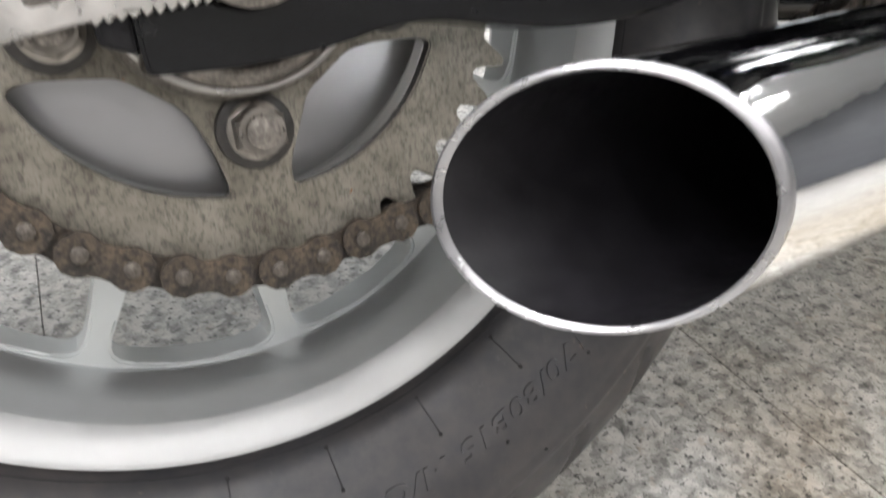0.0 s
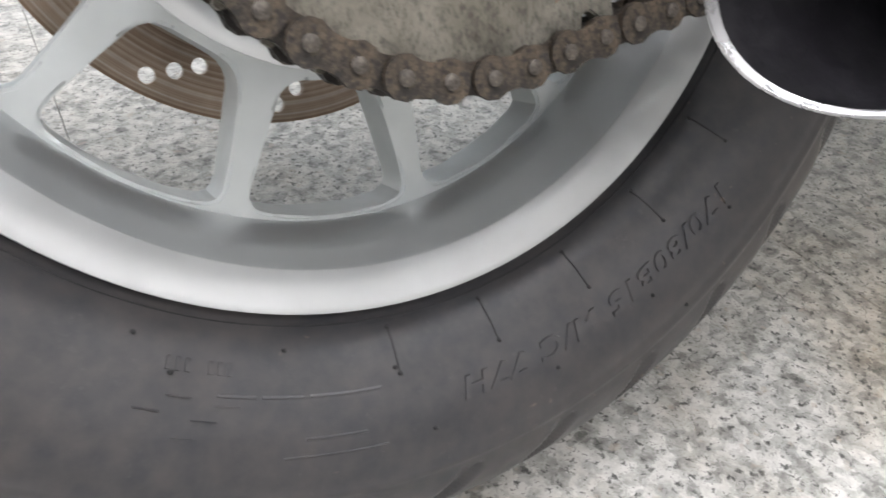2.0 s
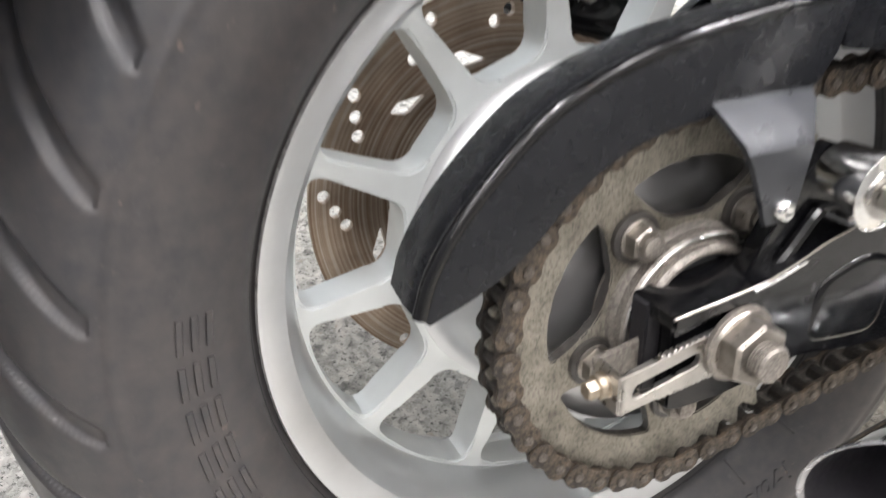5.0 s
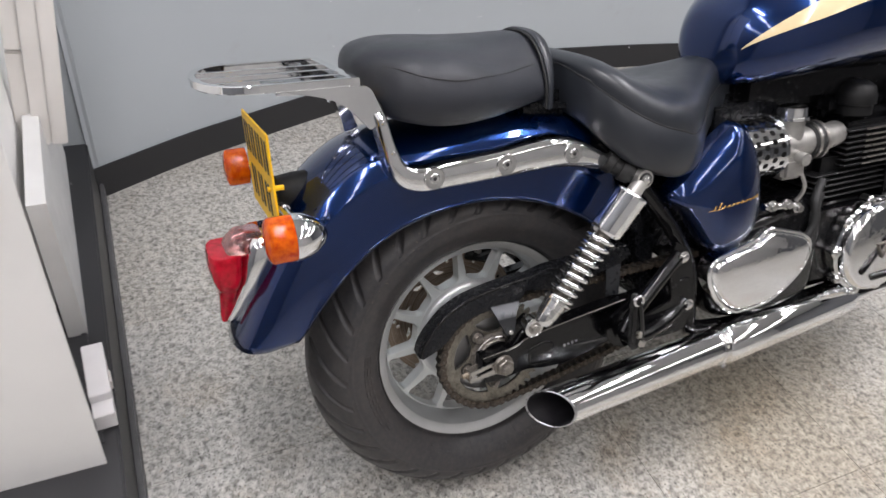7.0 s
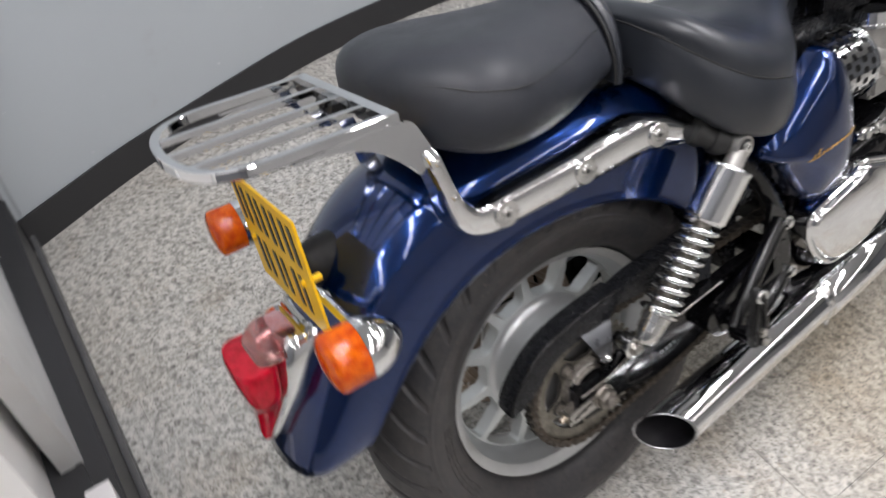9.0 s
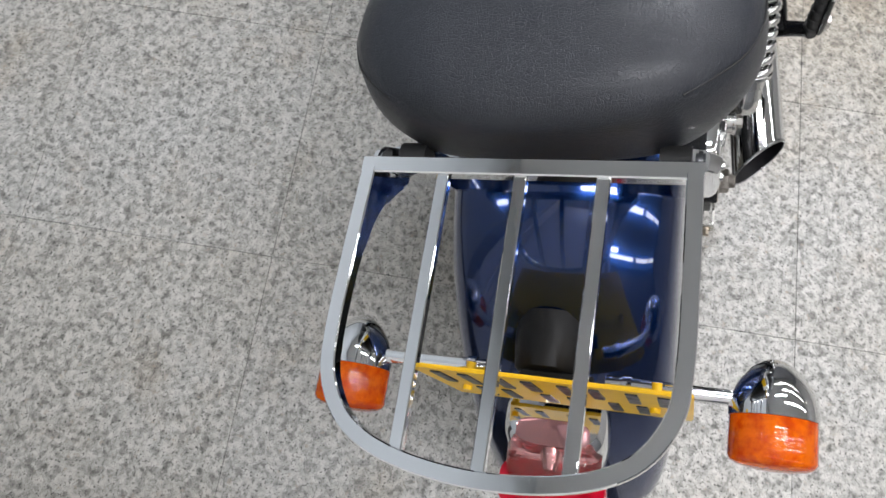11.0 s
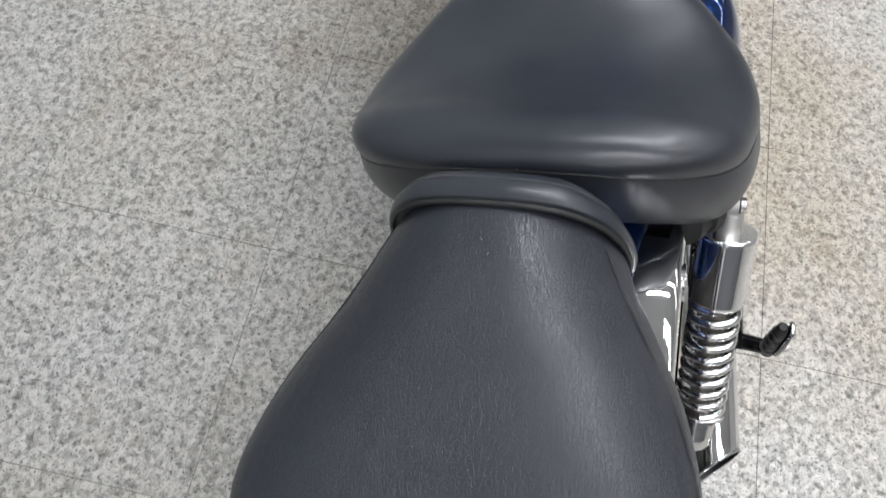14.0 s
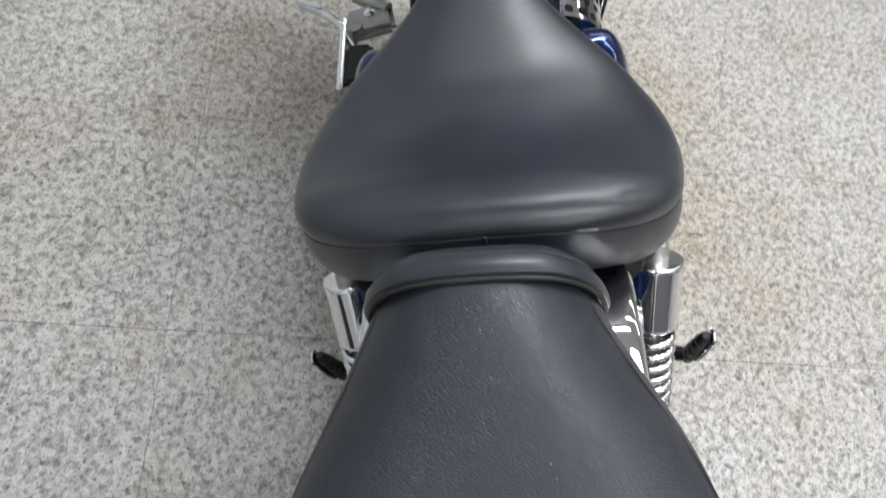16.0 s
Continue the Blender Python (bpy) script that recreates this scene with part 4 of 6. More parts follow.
edge_line = curve_points([(-0.0405, -0.1360, 0.3436), (0.012, -0.1360, 0.3500), (0.06, -0.1360, 0.3652), (0.14, -0.1360, 0.3772), (0.26, -0.1360, 0.3924)], 4)
part("worn_edge", tube(edge_line, 0.0007, 6), NUT_STEEL, swingarm, "bare metal edge where the paint has worn off")
part("worn_edge", tube(curve_points([(0.004, -0.1362, 0.3468), (0.016, -0.1364, 0.3492), (0.034, -0.1362, 0.3545)], 4), 0.0011, 6), CHROME_WORN, swingarm)
part("arm_end", plate([outline([(-0.0420, 0.296), (-0.0420, 0.3430), (-0.0330, 0.3440), (-0.0325, 0.292)], 0.002)], -0.120, -0.108, 0.001), SOOT, swingarm, "open dark end of the swingarm")
part("arm_web", pillow(outline([(0.055, 0.335), (0.09, 0.345), (0.112, 0.335), (0.108, 0.292), (0.055, 0.298)], 0.012), -0.1270, -0.1298, 4, 0.8), SATIN_BLACK, swingarm)
part("arm_weld", tube(curve_points([(0.022, -0.1290, 0.3495), (0.030, -0.1300, 0.3600), (0.040, -0.1300, 0.3720), (0.052, -0.1300, 0.3830)], 4), 0.0032, 8), SATIN_BLACK, swingarm, "rough weld bead below the shock mount")
part("swingarm", mirror(plate([arm_loop], -0.137, -0.112, 0.005)), SATIN_BLACK, bike, "black painted steel swingarm")
for k in range(4):                                     # unreadable sticker
    part("sticker_bar", block((0.0048, 0.0006, 0.0060 - (k % 2) * 0.002), (0.133 + k * 0.0085, -0.1284, 0.322 + k * 0.0012), (0, -8, 0), bevel=0.0), STICKER_GREY, swingarm)
AY = -0.1340                                           # outer face of the adjuster plate
adjuster = part("chain_adjuster", plate([outline([(-0.0650, 0.2985), (-0.0655, 0.3190), (-0.0200, 0.3272), (0.016, 0.333), (0.016, 0.305), (-0.0180, 0.3050)], [0.002, 0.002, 0.01, 0.012, 0.012, 0.01]),
                                         outline([(-0.0575, 0.3055), (-0.0575, 0.3125), (-0.0205, 0.3202), (-0.0205, 0.3132)], 0.0042)], AY, AY + 0.0036, 0.0006), STEEL, bike, "notched steel chain adjuster plate")
for k in range(11):
    u = k / 10
    for z, turn in ((0.3227 + 0.0052 * u, 35), (0.3022 + 0.0030 * u, -35)):
        part("notch_tooth", block((0.0026, 0.0033, 0.0030), (-0.0420 + 0.0320 * u, AY + 0.0018, z), (0, turn, 0), bevel=0.0003, segments=1), STEEL, adjuster)
part("end_plate", block((0.0035, 0.0210, 0.0205), (-0.0640, AY + 0.0105, 0.3092), bevel=0.0008), STEEL, adjuster)
part("back_plate", block((0.0420, 0.0030, 0.0190), (-0.0445, -0.1150, 0.3135), (0, -10, 0), bevel=0.0008), STEEL_DULL, adjuster)
part("adjuster_bolt", join(tube([(-0.0655, -0.1235, 0.3105), (-0.0665, -0.1235, 0.3104), (-0.0668, -0.1235, 0.3104)], [0.0066, 0.0066, 0.0060], 22), tube([(-0.0660, -0.1235, 0.3104), (-0.0700, -0.1235, 0.3100), (-0.0705, -0.1235, 0.3100)], [0.0058, 0.0058, 0.0050], 22), tube([(-0.0695, -0.1235, 0.3100), (-0.0755, -0.1235, 0.3094), (-0.0762, -0.1235, 0.3094)], [0.0046, 0.0046, 0.0036], 6)), BRASS, adjuster, "small brassy adjuster bolt and lock nut")
part("axle_washer", tube([(0, AY, 0.32), (0, AY - 0.0006, 0.32), (0, AY - 0.0028, 0.32), (0, AY - 0.0032, 0.32)], [0.0190, 0.0196, 0.0196, 0.0188], 36), STEEL_DULL, adjuster)
axle_nut = part("axle_nut", join(tube([(0, AY - 0.003, 0.32), (0, AY - 0.0042, 0.32), (0, AY - 0.0140, 0.32), (0, AY - 0.0158, 0.32)], [0.0160, 0.0166, 0.0166, 0.0148], 6), tube([(0, AY - 0.0030, 0.32), (0, AY - 0.0048, 0.32)], [0.0178, 0.0168], 30)), NUT_STEEL, bike, "weathered steel axle nut with a threaded end")
part("axle_end", join(tube([(0, AY - 0.014, 0.32), (0, AY - 0.0225, 0.32), (0, AY - 0.0236, 0.32)], [0.0090, 0.0090, 0.0078], 26), *[tube([(0, AY - 0.0165 - k * 0.0015, 0.32), (0, AY - 0.0171 - k * 0.0015, 0.32)], 0.0097, 26) for k in range(4)]), STEEL_DULL, axle_nut)


# ---- shock absorbers ----
def shock(side):
    lo, hi = Vector((0.054, -0.159, 0.390)), Vector((0.2515, -0.1735, 0.6410))
    d = (hi - lo)
    ax = d.normalized()
    at = lambda u: lo + d * u

    def put(name, bm, material, parent, label=""):
        return part(name, bm if side < 0 else mirror(bm), material, parent, label)

    body = put("shock_absorber", tube([at(0.645), at(0.657), at(0.665), at(0.885), at(0.889), at(0.889), at(0.901), at(0.906), at(0.906)], [0.0255, 0.0285, 0.0292, 0.0292, 0.0296, 0.0302, 0.0302, 0.0292, 0.0240], 44), CHROME, bike, "chrome shock absorber with an exposed coil spring")
    put("top_eye", join(tube([hi + Vector((0, -0.006, 0)), hi + Vector((0, 0.020, 0))], 0.0165, 28), tube([at(0.888), at(0.985)], [0.0145, 0.0125], 20)), CARB, body)
    put("top_bush", tube([hi + Vector((0, -0.0050, 0)), hi + Vector((0, -0.0075, 0)), hi + Vector((0, -0.0080, 0))], [0.0125, 0.0125, 0.0110], 26), BLACK_RUBBER, body)
    put("top_bolt", hexagon(hi + Vector((0, -0.0075, 0)), (0, -1, 0), 0.0062, 0.006, 1.45), CHROME_WORN, body)
    turns, n = 9, 9 * 22
    a = ax.cross(Vector((0, 1, 0))).normalized()
    b = ax.cross(a)
    coil = []
    for k in range(n + 1):
        t = k / n
        w = 2 * math.pi * turns * t
        coil.append(at(0.215 + 0.430 * t) + (a * math.cos(w) + b * math.sin(w)) * 0.0232)
    put("spring", tube(coil, 0.0050, 10), CHROME, body, "chrome coil spring")
    put("rod", tube([at(0.18), at(0.66)], 0.0125, 24), STEEL_DULL, body)
    put("spring_seat", tube([at(0.190), at(0.196), at(0.208), at(0.214)], [0.0255, 0.0285, 0.0285, 0.0250], 32), CHROME_WORN, body)
    put("lower_body", tube([at(0.045), at(0.06), at(0.10), at(0.104), at(0.15), at(0.154), at(0.192)], [0.0140, 0.0175, 0.0180, 0.0195, 0.0195, 0.0210, 0.0212], 28), CHROME_WORN, body)
    put("lower_eye", tube([lo + Vector((0, y, 0)) for y in (0.032, 0.0105, 0.0100, 0.0070, 0.0062, 0.0068)], [0.0165, 0.0165, 0.0182, 0.0182, 0.0168, 0.0125], 32), CHROME_WORN, body)
    put("lower_bolt", hexagon(lo + Vector((0, 0.0068, 0)), (0, -1, 0), 0.0085, 0.0085, 1.4), STEEL, body)
    put("mount", plate([outline([(0.005, 0.345), (0.03, 0.39), (0.05, 0.408), (0.072, 0.39), (0.12, 0.372)], 0.006)], -0.1272, -0.117, 0.0015), SATIN_BLACK, body)
    return body


shock(-1)
shock(1)

# ---- exhaust ----
MOUTH, AIM, CUT, RM = Vector((0.0656, -0.1908, 0.2384)), Vector((1, 0.088, 0.016)).normalized(), Vector((-1, -0.919, -0.0015)), 0.0375
side_m = AIM.cross(Vector((0, 0, 1))).normalized()
top_m = side_m.cross(AIM)


def pipe_ring(r, s=None, n=64):
    """A ring of the pipe: cut slantwise at its mouth, or square at s metres along it."""
    out = []
    for k in range(n):
        a = 2 * math.pi * k / n
        p = (side_m * math.cos(a) + top_m * math.sin(a)) * r
        out.append(MOUTH + p + AIM * (-(p.dot(CUT)) / AIM.dot(CUT) if s is None else s))
    return out


def shifted(ring, s):
    return [p + AIM * s for p in ring]


E1 = pipe_ring(RM)
rings = [shifted(pipe_ring(RM - 0.0021), 0.0016), shifted(pipe_ring(RM - 0.0016), 0.0002), shifted(pipe_ring(RM - 0.0008), -0.0004), E1, shifted(pipe_ring(RM + 0.0006), 0.0012), shifted(pipe_ring(RM), 0.004), shifted(E1, 0.012), pipe_ring(RM + 0.0004, 0.15), pipe_ring(RM + 0.0008, 0.36), pipe_ring(RM + 0.001, 0.405)]
muffler = part("muffler", loft(rings[5:], caps=False), CHROME, bike, "chrome slash-cut silencer with a black inside")
part("mouth_lip", loft(rings[:6], caps=False), LIP_METAL, muffler, "ground steel lip round the slanted mouth")
inner = [shifted(pipe_ring(RM - 0.0021), 0.0014), pipe_ring(RM - 0.0030, 0.08), pipe_ring(RM - 0.006, 0.20), pipe_ring(0.0006, 0.205)]
part("muffler_inside", loft(inner, caps=False), SOOT, muffler, "sooty black inside of the pipe")
part("clamp", join(tube([MOUTH + AIM * 0.403, MOUTH + AIM * 0.406, MOUTH + AIM * 0.419, MOUTH + AIM * 0.422], [RM + 0.001, RM + 0.004, RM + 0.004, RM + 0.001], 40), tube([MOUTH + AIM * 0.4125 + Vector((0, -0.03, -0.034)), MOUTH + AIM * 0.4125 + Vector((0, -0.036, 0.022))], 0.005, 10)), CHROME_WORN, muffler, "chrome band clamp")
part("front_section", tube([MOUTH + AIM * s for s in (0.42, 0.43, 0.60, 0.79, 0.815, 0.822)], [RM + 0.002, RM + 0.0062, RM + 0.0066, RM + 0.005, RM + 0.001, 0.027], 48), CHROME, muffler)
part("header_pipe", tube(curve_points([MOUTH + AIM * 0.81, MOUTH + AIM * 0.95 + Vector((0, 0, 0.003)), MOUTH + AIM * 1.12 + Vector((0, 0.03, 0.02)), MOUTH + AIM * 1.25 + Vector((0, 0.06, 0.10))], 6), 0.0265, 32), CHROME, muffler)

# ---- passenger pegs and their hangers ----
def hanger(side):
    def put(name, bm, material, parent, label=""):
        return part(name, bm if side < 0 else mirror(bm), material, parent, label)

    base = put("peg_hanger", join(tube(curve_points([(0.345, -0.175, 0.481), (0.29, -0.185, 0.44), (0.235, -0.195, 0.395), (0.21, -0.20, 0.365)], 6), 0.0130, 14),
                                  tube(curve_points([(0.374, -0.165, 0.374), (0.32, -0.18, 0.352), (0.26, -0.195, 0.345), (0.215, -0.20, 0.352)], 6), 0.0140, 14)), SATIN_BLACK, bike, "black passenger footpeg hanger")
    put("gusset", plate([outline([(0.20, 0.385), (0.345, 0.475), (0.36, 0.37), (0.30, 0.335), (0.215, 0.335)], 0.012), outline([(0.245, 0.40), (0.325, 0.448), (0.335, 0.39), (0.27, 0.37)], 0.008)], -0.176, -0.168, 0.0015), SATIN_BLACK, base)
    for x, z, y in ((0.345, 0.481, -0.186), (0.374, 0.374, -0.178)):
        put("hanger_bolt", hexagon((x, y, z), (0, -1, 0), 0.0075, 0.008, 1.5), CHROME_WORN, base)
    peg = put("footpeg", tube([(0.2035, -0.240, 0.358), (0.2030, -0.241, 0.362), (0.2000, -0.243, 0.400), (0.1960, -0.246, 0.452), (0.1950, -0.246, 0.463), (0.1948, -0.246, 0.466)], [0.007, 0.0095, 0.0088, 0.0078, 0.0066, 0.004], 16), BLACK_RUBBER, base, "folded black rubber footpeg")
    for k in range(4):
        put("peg_rib", tube([(0.2025 - 0.0018 * k, -0.2415 - 0.0010 * k, 0.378 + 0.020 * k), (0.2021 - 0.0018 * k, -0.2417 - 0.0010 * k, 0.384 + 0.020 * k)], 0.0112 - 0.0007 * k, 12), BLACK_RUBBER, base)
    put("peg_ring", tube([(0.195 + 0.0085 * math.cos(q * math.pi / 8), -0.256, 0.457 + 0.0085 * math.sin(q * math.pi / 8)) for q in range(16)], 0.0030, 8, loop=True), CHROME_WORN, base, "small bright ring at the end of the folded footpeg")
    put("peg_clip", block((0.010, 0.008, 0.012), (0.199, -0.2575, 0.392), bevel=0.001), STEEL, base)
    put("peg_arm", tube([(0.214, -0.198, 0.358), (0.209, -0.222, 0.364), (0.204, -0.240, 0.368)], [0.0115, 0.0105, 0.0100], 14), SATIN_BLACK, base)
    put("peg_loop", tube(curve_points([(0.209, -0.252, 0.362), (0.206, -0.256, 0.400), (0.199, -0.257, 0.440), (0.195, -0.255, 0.4635), (0.191, -0.254, 0.440), (0.192, -0.252, 0.400), (0.196, -0.250, 0.372)], 4), 0.0042, 10), SATIN_BLACK, base)
    put("peg_pivot", hexagon((0.207, -0.255, 0.372), (0.3, -1, 0), 0.0065, 0.006, 1.2), STEEL, base)
    return base


hanger(-1)
hanger(1)

# ---- frame ----
frame_rail = part("frame", join(tube(curve_points([(0.20, -0.105, 0.70), (0.28, -0.115, 0.62), (0.36, -0.125, 0.52), (0.41, -0.13, 0.42), (0.42, -0.13, 0.33), (0.46, -0.13, 0.28), (0.8, -0.13, 0.255), (1.1, -0.12, 0.27)], 6), 0.016, 16),
                                mirror(tube(curve_points([(0.20, -0.105, 0.70), (0.28, -0.115, 0.62), (0.36, -0.125, 0.52), (0.41, -0.13, 0.42), (0.42, -0.13, 0.33), (0.46, -0.13, 0.28), (0.8, -0.13, 0.255), (1.1, -0.12, 0.27)], 6), 0.016, 16)),
                                tube([(0.27, -0.12, 0.63), (0.27, 0.12, 0.63)], 0.014), tube([(0.41, -0.13, 0.37), (0.41, 0.13, 0.37)], 0.02)), SATIN_BLACK, bike, "black tubular steel frame")
part("battery_box", block((0.17, 0.17, 0.20), (0.40, 0, 0.55), bevel=0.015), BLACK_PLASTIC, frame_rail)
part("frame_plate", plate([outline([(0.355, 0.50), (0.40, 0.46), (0.415, 0.33), (0.375, 0.30), (0.335, 0.345), (0.35, 0.42)], 0.015)], -0.150, -0.140, 0.002), SATIN_BLACK, frame_rail)
part("lower_plate", plate([outline([(0.205, 0.335), (0.215, 0.372), (0.29, 0.395), (0.40, 0.42), (0.40, 0.30), (0.30, 0.300), (0.235, 0.300)], 0.018)], -0.152, -0.144, 0.002), SATIN_BLACK, frame_rail)
part("inner_mudguard", plate([outline([(0.27, 0.60), (0.36, 0.50), (0.36, 0.36), (0.345, 0.34), (0.325, 0.40), (0.315, 0.50), (0.25, 0.58)], 0.01)], -0.085, 0.10, 0.003), BLACK_PLASTIC, frame_rail)
stand = part("side_stand", tube(curve_points([(0.62, 0.14, 0.25), (0.56, 0.19, 0.17), (0.50, 0.235, 0.105)], 5), 0.012, 14), SATIN_BLACK, bike, "black side stand under the lean")
part("stand_foot", block((0.06, 0.05, 0.012), (0.492, 0.240, 0.083), (18, 0, 0), bevel=0.004), SATIN_BLACK, stand)

# ---- rear fender ----
CROWN = curve_points([(0.27, 0.690), (0.20, 0.733), (0.10, 0.750), (0.0, 0.755), (-0.10, 0.754), (-0.19, 0.743), (-0.252, 0.716), (-0.308, 0.668), (-0.357, 0.602), (-0.397, 0.532), (-0.427, 0.468), (-0.446, 0.425)], 3)
EDGE = curve_points([(0.250, 0.505), (0.170, 0.570), (0.085, 0.610), (0.0, 0.628), (-0.08, 0.628), (-0.15, 0.614), (-0.205, 0.590), (-0.25, 0.558), (-0.286, 0.524), (-0.315, 0.491), (-0.338, 0.459), (-0.354, 0.437)], 3)
SHAPE = [(1.0, -0.02), (1.012, 0.0), (1.0, 0.015), (1.0, 0.12), (1.0, 0.25), (0.998, 0.38), (0.99, 0.50), (0.97, 0.62), (0.93, 0.72), (0.85, 0.81), (0.73, 0.88), (0.56, 0.935), (0.38, 0.97), (0.19, 0.992), (0.0, 1.0)]
rings = []
for k, (c, e) in enumerate(zip(CROWN, EDGE)):
    w = 0.103 - 0.014 * max(0.0, (k - 24) / 9) ** 2
    half = [(w * y, e * (1 - f) + c * f) for y, f in SHAPE]
    rings.append([(q.x, -y, q.y) for y, q in half] + [(q.x, y, q.y) for y, q in half[-2::-1]])
fender = part("rear_fender", loft(rings, closed=False), BLUE, bike, "dark metallic blue rear fender with deep sides", angle=50)
mod = fender.modifiers.new("thickness", "SOLIDIFY")
mod.thickness, mod.offset = 0.004, 1.0


# ---- fender struts of chrome ----
def strut(side):
    def put(name, bm, material, parent, label=""):
        return part(name, bm if side < 0 else mirror(bm), material, parent, label)

    way = curve_points([(-0.1975, 0.800), (-0.1925, 0.778), (-0.1835, 0.742), (-0.174, 0.714), (-0.158, 0.696), (-0.130, 0.689), (-0.09, 0.6905), (0.0, 0.693), (0.07, 0.697), (0.115, 0.697), (0.155, 0.688), (0.19, 0.674), (0.222, 0.664)], 5)
    half = [0.0100, 0.0105, 0.0115, 0.0150, 0.0215, 0.0245, 0.0255, 0.0260, 0.0285, 0.0290, 0.0255, 0.0190, 0.0140]
    form = [(-1.0, -0.9), (-1.0, 0.0), (-0.98, 0.35), (-0.90, 0.66), (-0.74, 0.86), (-0.40, 0.95), (0.0, 0.99), (0.30, 1.0), (0.52, 0.97), (0.68, 0.86), (0.78, 0.64), (0.84, 0.22), (0.87, -0.40), (0.89, -0.95), (0.86, -1.2)]
    rings = []
    for k, q in enumerate(way):
        d = (way[min(k + 1, len(way) - 1)] - way[max(k - 1, 0)]).normalized()
        h = float(np.interp(k / 5, range(13), half))
        end = min(1.0, 0.55 + 0.45 * min(k, len(way) - 1 - k) / 2)
        rings.append([(q.x - d.y * h * u, -0.1135 - 0.0195 * w * end, q.y + d.x * h * u) for u, w in form])
    bm = loft(rings)
    body = put("fender_strut", bm, CHROME, bike, "thick chrome strut bolted along the fender")
    for x, z in ((-0.118, 0.6885), (0.009, 0.6925), (0.136, 0.693)):
        bolt = put("strut_bolt", join(tube([(x, -0.126, z), (x, -0.1345, z), (x, -0.1355, z), (x, -0.1350, z), (x, -0.1335, z)], [0.0176, 0.0176, 0.0168, 0.0150, 0.0142], 28), tube([(x, -0.132, z), (x, -0.1355, z), (x, -0.1365, z), (x, -0.1360, z)], [0.0084, 0.0084, 0.0072, 0.0046], 24)), CHROME_WORN, body)
        put("bolt_gap", tube([(x, -0.1330, z), (x, -0.1342, z)], [0.0142, 0.0142], 24), BLACK_RUBBER, bolt)
        put("bolt_socket", tube([(x, -0.1350, z), (x, -0.1366, z)], 0.0036, 6), BLACK_RUBBER, bolt)
    put("rivet", tube([(-0.1935, -0.131, 0.784), (-0.1935, -0.1348, 0.784)], [0.0045, 0.0032], 12), CHROME_WORN, body)
    put("rivet", tube([(-0.1815, -0.131, 0.737), (-0.1815, -0.1348, 0.737)], [0.0045, 0.0032], 12), CHROME_WORN, body)
    put("rubber_stop", tube([(-0.2005, -0.090, 0.802), (-0.2005, -0.1120, 0.802)], 0.0125, 20), BLACK_RUBBER, body)
    put("rubber_boot", tube([(0.205, -0.128, 0.672), (0.216, -0.134, 0.664), (0.218, -0.136, 0.662), (0.226, -0.142, 0.656), (0.228, -0.143, 0.655), (0.236, -0.150, 0.649), (0.243, -0.155, 0.643)], [0.0200, 0.0205, 0.0165, 0.0165, 0.0205, 0.0205, 0.0160], 24), BLACK_RUBBER, body)
    return body


strut(-1)
strut(1)

# ---- luggage rack ----
RZ = 0.8475
FLAT = [(-0.0065, -0.0045), (-0.0055, -0.0055), (0.0055, -0.0055), (0.0065, -0.0045), (0.0065, 0.0045), (0.0055, 0.0055), (-0.0055, 0.0055), (-0.0065, 0.0045)]
ends = [(-0.231, -0.116), (-0.30, -0.1175), (-0.36, -0.1175), (-0.392, -0.112), (-0.419, -0.092), (-0.435, -0.055), (-0.441, 0.0)]
rail = curve_points([(x, y, RZ + (x + 0.23) * -0.02) for x, y in ends] + [(x, -y, RZ + (x + 0.23) * -0.02) for x, y in ends[-2::-1]], 6)
rack = part("luggage_rack", tube(rail, shape=[(x * 0.85, y * 1.05) for x, y in FLAT]), CHROME, bike, "chrome luggage rack with three long bars")
part("cross_bar", tube([(-0.229, -0.1215, RZ), (-0.229, 0.1215, RZ)], shape=[(x * 1.0, y) for x, y in FLAT]), CHROME, rack)
for y in (-0.0575, 0.0, 0.0575):
    x1 = -0.437 if y == 0 else -0.430
    part("bar", tube([(-0.233, y, RZ - 0.001), (x1, y * 0.98, RZ + 0.003)], shape=[(x * 0.7, z * 0.7) for x, z in FLAT]), CHROME, rack)
for side in (-1, 1):
    lp = outline([(-0.345, 0.8445), (-0.30, 0.8445), (-0.23, 0.8440), (-0.207, 0.838), (-0.190, 0.797), (-0.210, 0.772), (-0.232, 0.799), (-0.258, 0.822), (-0.30, 0.836), (-0.345, 0.839)], [0.001, 0.01, 0.01, 0.012, 0.008, 0.008, 0.02, 0.03, 0.02, 0.001])
    bm = plate([lp], -0.1215, -0.1150, 0.0018)
    part("side_plate", bm if side < 0 else mirror(bm), CHROME, rack, "polished side plate")


# ---- number plate and rear lights ----
PC, PT = Vector((-0.3635, -0.019, 0.711)), math.tan(radians(-1))
number_plate = part("number_plate", block((0.0032, 0.209, 0.154), PC, (0, -1, 0), bevel=0.0012), PLATE, bike, "yellow rear number plate with dark bars", angle=30)
for row, z in ((0, 0.750), (1, 0.680)):
    for k in range(4 if row == 0 else 3):
        yy = PC.y + ((k - 1.5) * 0.049 if row == 0 else (k - 1) * 0.055)
        for dy in (-0.011, 0.011):
            part("plate_bar", block((0.0012, 0.0085, 0.050), (PC.x - 0.0022 + (z - PC.z) * PT, yy + dy, z), (0, -1, 0), bevel=0.0), PLATE_INK, number_plate)
for y, z in ((-0.095, 0.70), (0.06, 0.70)):
    part("plate_screw", tube([(-0.369, y, z), (-0.345, y, z)], 0.0042, 10), PLATE, number_plate)
